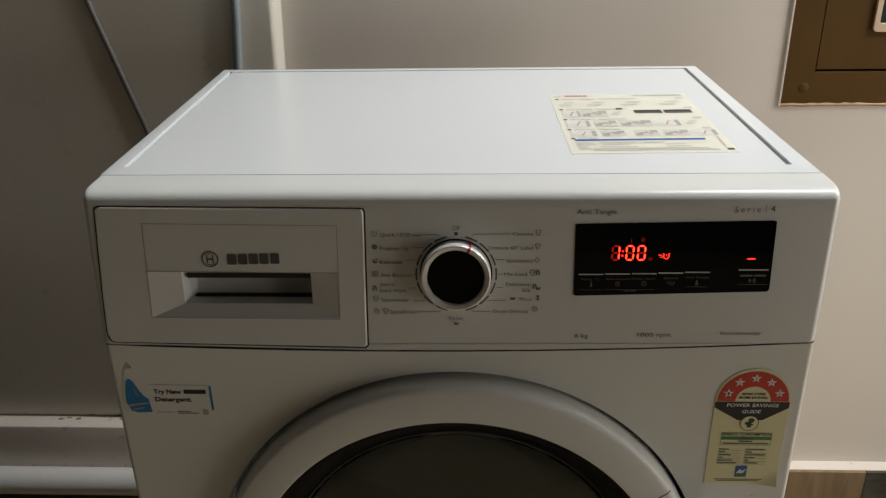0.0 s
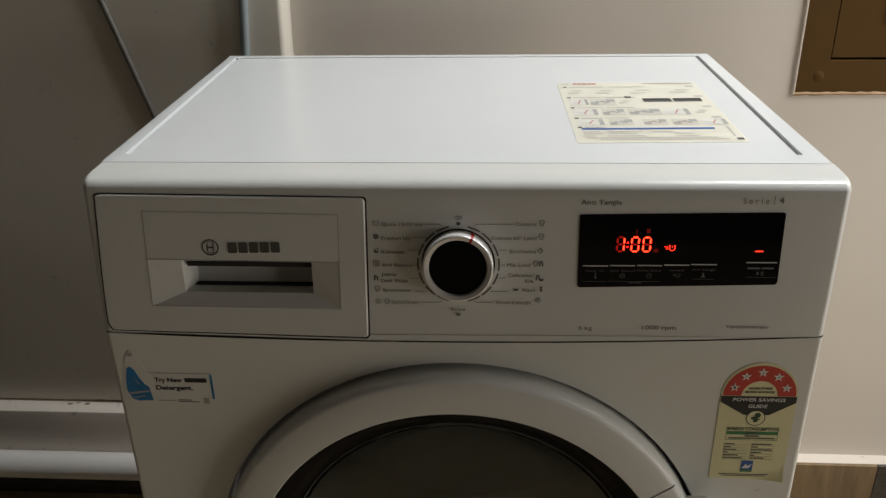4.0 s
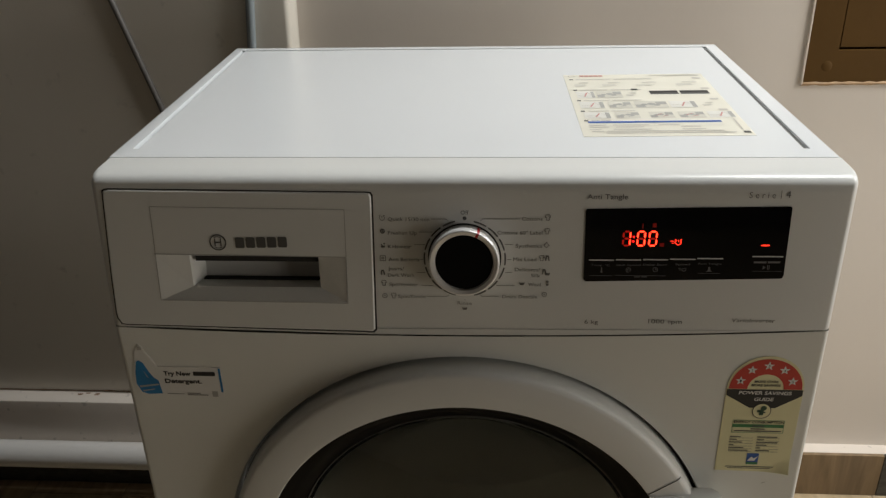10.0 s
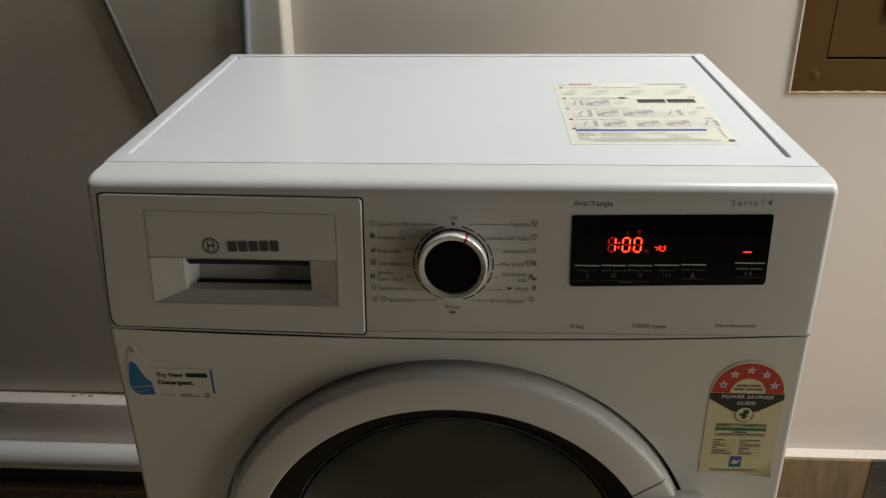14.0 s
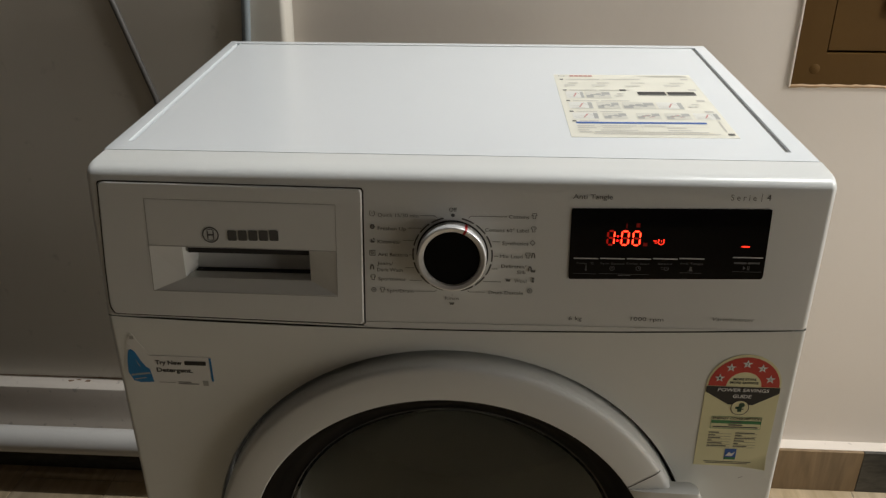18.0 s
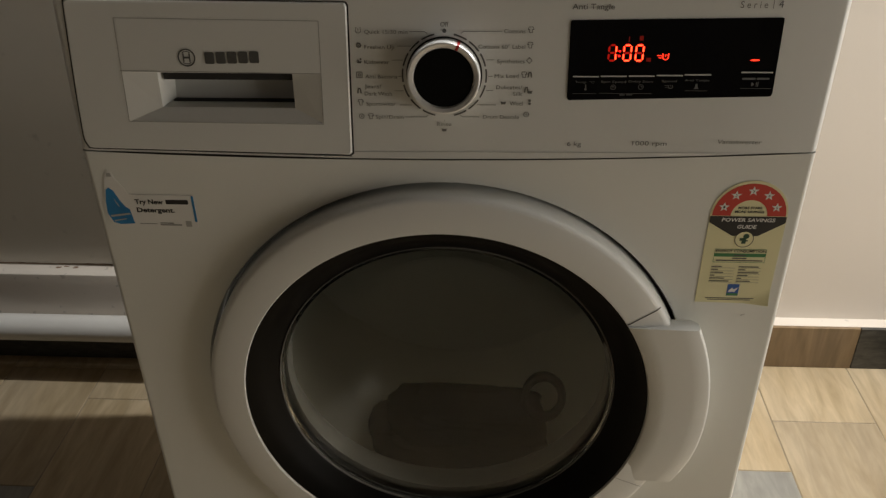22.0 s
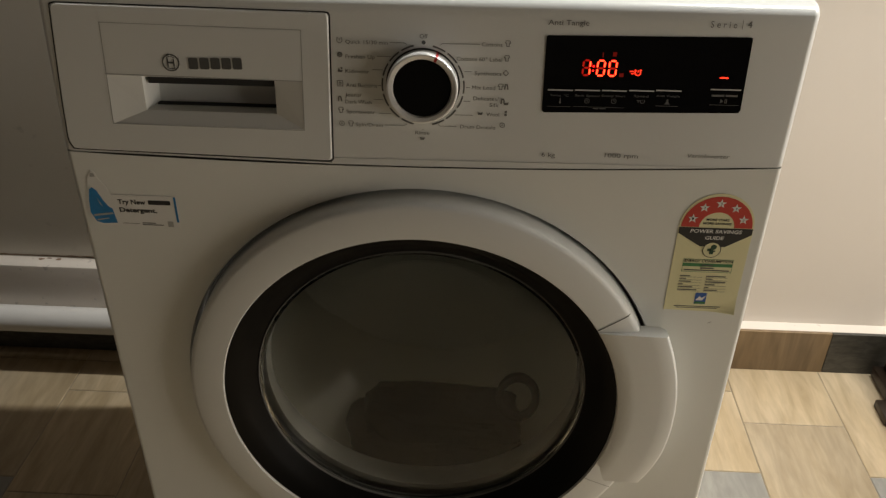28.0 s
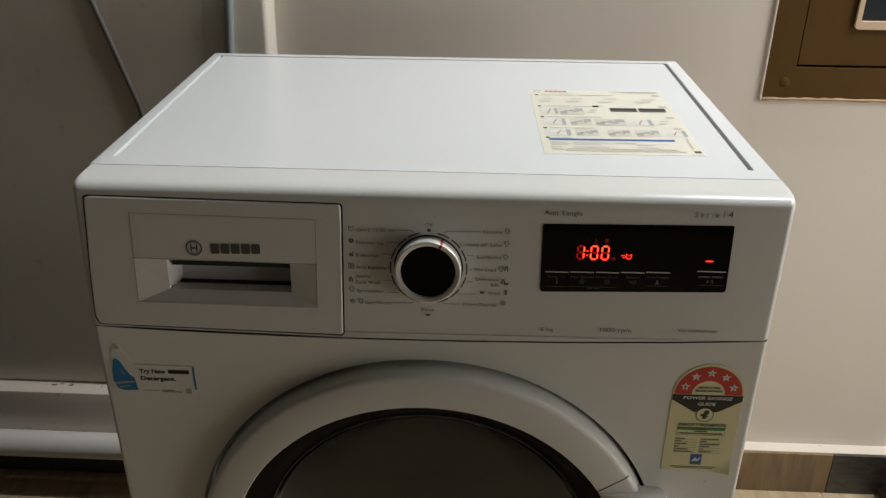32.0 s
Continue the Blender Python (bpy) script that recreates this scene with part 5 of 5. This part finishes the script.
for u0, u1 in ((0.04, 0.19), (0.23, 0.42), (0.46, 0.68), (0.74, 0.96)):
    picture(u0, u1, 0.115, 0.262, "faint")
for u0, u1, kind in ((0.046, 0.167, "stroke"), (0.180, 0.352, "scene"), (0.365, 0.474, "faint")):
    picture(u0, u1, 0.318, 0.430, kind)
for k, u0 in enumerate((0.545, 0.750)):
    part("dark_photo", flat([sh(u0, u0 + 0.19, 0.318, 0.352)], M_SHEET, TL), INK_BLACK, sheet, smooth=0)
    part("photo_foot", flat([sh(u0, u0 + 0.19, 0.352, 0.378)], M_SHEET, TL), INK, sheet, smooth=0)
for u0, u1, kind in ((0.044, 0.20, "stroke"), (0.23, 0.377, "scene"), (0.40, 0.61, "scene"), (0.626, 0.794, "stroke"), (0.82, 0.93, "faint")):
    picture(u0, u1, 0.495, 0.600, kind)
for u0, u1, kind in ((0.047, 0.21, "stroke"), (0.244, 0.393, "scene"), (0.456, 0.605, "red"), (0.638, 0.797, "red"), (0.82, 0.975, "stroke")):
    picture(u0, u1, 0.663, 0.755, kind)
part("blue_heading", flat([sh(0.055, 0.865, 0.797, 0.820)], M_SHEET, TL), INK_BLUE, sheet, smooth=0)
for i, (v, cells) in enumerate(((0.845, ((0.055, 0.16), (0.20, 0.42), (0.47, 0.60))), (0.875, ((0.055, 0.17), (0.21, 0.38), (0.60, 0.72))), (0.905, ((0.05, 0.12), (0.19, 0.42), (0.60, 0.74))), (0.930, ((0.06, 0.13), (0.15, 0.84))), (0.955, ((0.14, 0.90),)))):
    prints("table_print", [sh(a, b, v, v + 0.009) for a, b in cells], M_SHEET, PAPER_GREY, sheet, TL)
prints("table_rule", [sh(0.055, 0.865, 0.862, 0.865), sh(0.055, 0.865, 0.942, 0.945), sh(0.45, 0.452, 0.825, 0.945)], M_SHEET, FAINT, sheet, TL)
part("code_patch", flat([sh(0.945, 0.985, 0.945, 0.970)], M_SHEET, TL), INK, sheet, smooth=0)
part("side_print", flat([sh(0.945, 0.955, 0.78, 0.92)], M_SHEET, TL), PAPER_GREY, sheet, smooth=0)

# floor tiles: columns of unequal lengths
cols = [-0.96, -0.838, -0.663, -0.488, -0.314, -0.139, 0.008, 0.182, 0.3565, 0.531, 0.705, 0.880, 1.054, 1.229, 1.403, 1.578, 1.752, 1.927, 2.101, 2.276, 2.40]
fixed = {8: [0.543, 0.348], 9: [0.463], 10: [0.349], 1: [0.555, 0.27], 2: [0.555, 0.474, 0.24]}
grey_cells = {(8, 2), (10, 1), (1, 2)}
rng = random.Random(7)
G = 0.0008


def tile_mesh(w, l):
    """A tile with a slightly eased upper edge, its corner at the origin."""
    bm = bmesh.new()
    e = 0.0012
    low = [bm.verts.new(p) for p in ((0, 0, -0.008), (w, 0, -0.008), (w, l, -0.008), (0, l, -0.008))]
    mid = [bm.verts.new(p) for p in ((0, 0, -0.0008), (w, 0, -0.0008), (w, l, -0.0008), (0, l, -0.0008))]
    top = [bm.verts.new(p) for p in ((e, e, 0), (w - e, e, 0), (w - e, l - e, 0), (e, l - e, 0))]
    for a, b in ((low, mid), (mid, top)):
        for i in range(4):
            j = (i + 1) % 4
            bm.faces.new((a[i], a[j], b[j], b[i]))
    bm.faces.new(top)
    return bm


for c in range(len(cols) - 1):
    x0, x1 = cols[c] + G, cols[c + 1] - G
    limit = 0.588 if cols[c] < -0.27 else 0.613
    cuts = [limit] + fixed.get(c, [])
    while cuts[-1] > -3.2:
        cuts.append(cuts[-1] - rng.choice((0.175, 0.265, 0.35, 0.35)))
    for k, (hi, lo) in enumerate(zip(cuts, cuts[1:])):
        lo = max(lo, -3.199)
        if hi - lo < 0.03:
            continue
        grey = (c, k) in grey_cells or (c not in (8, 9, 10, 1, 2) and rng.random() < 0.28 and not (-2.0 < lo < 0.2 and -0.7 < x0 < 0.7))
        tile = part("tile", tile_mesh(x1 - x0, hi - lo - 2 * G), GREY_TILE if grey else BEIGE_TILE, floor, smooth=0)
        tile.location = (x0, lo + G, 0)

# skirting tiles
edges = [STEP + 0.002, 0.06, 0.38, 0.711, 1.03, 1.36, 1.70, 2.05, 2.398]
for k in range(len(edges) - 1):
    a, b = edges[k] + 0.0008, edges[k + 1] - 0.0008
    sk = bmesh.new()
    for y in (0.6135, 0.6065):
        sk.faces.new([sk.verts.new(p) for p in ((a, y, 0.0005), (b, y, 0.0005), (b, y, 0.0895), (a, y, 0.0895))])
    sk.faces.ensure_lookup_table()
    v0, v1 = list(sk.faces[0].verts), list(sk.faces[1].verts)
    for i in range(4):
        sk.faces.new((v0[i], v0[(i + 1) % 4], v1[(i + 1) % 4], v1[i]))
    part("skirting_tile", sk, SLATE_TILE if k in (3, 4, 6) else BROWN_TILE, skirting, smooth=0)


def motions():
    # the start light blinks every two seconds: it sits flush when lit and sinks behind the dark glass between
    sunk = M_DASH @ Matrix.Translation((0, 0, -0.004))
    rows, t = [(0.0, M_DASH)], 0.0
    while t < 32:
        off, on = t + 23 / 30, t + 52 / 30
        for when, where in ((off - 1 / 30, M_DASH), (off, sunk), (on - 1 / 30, sunk), (on, M_DASH)):
            if when < 32:
                rows.append((when, where))
        t += 2.0
    rows.append((32.0, M_DASH))
    walk(dash, rows)


motions()
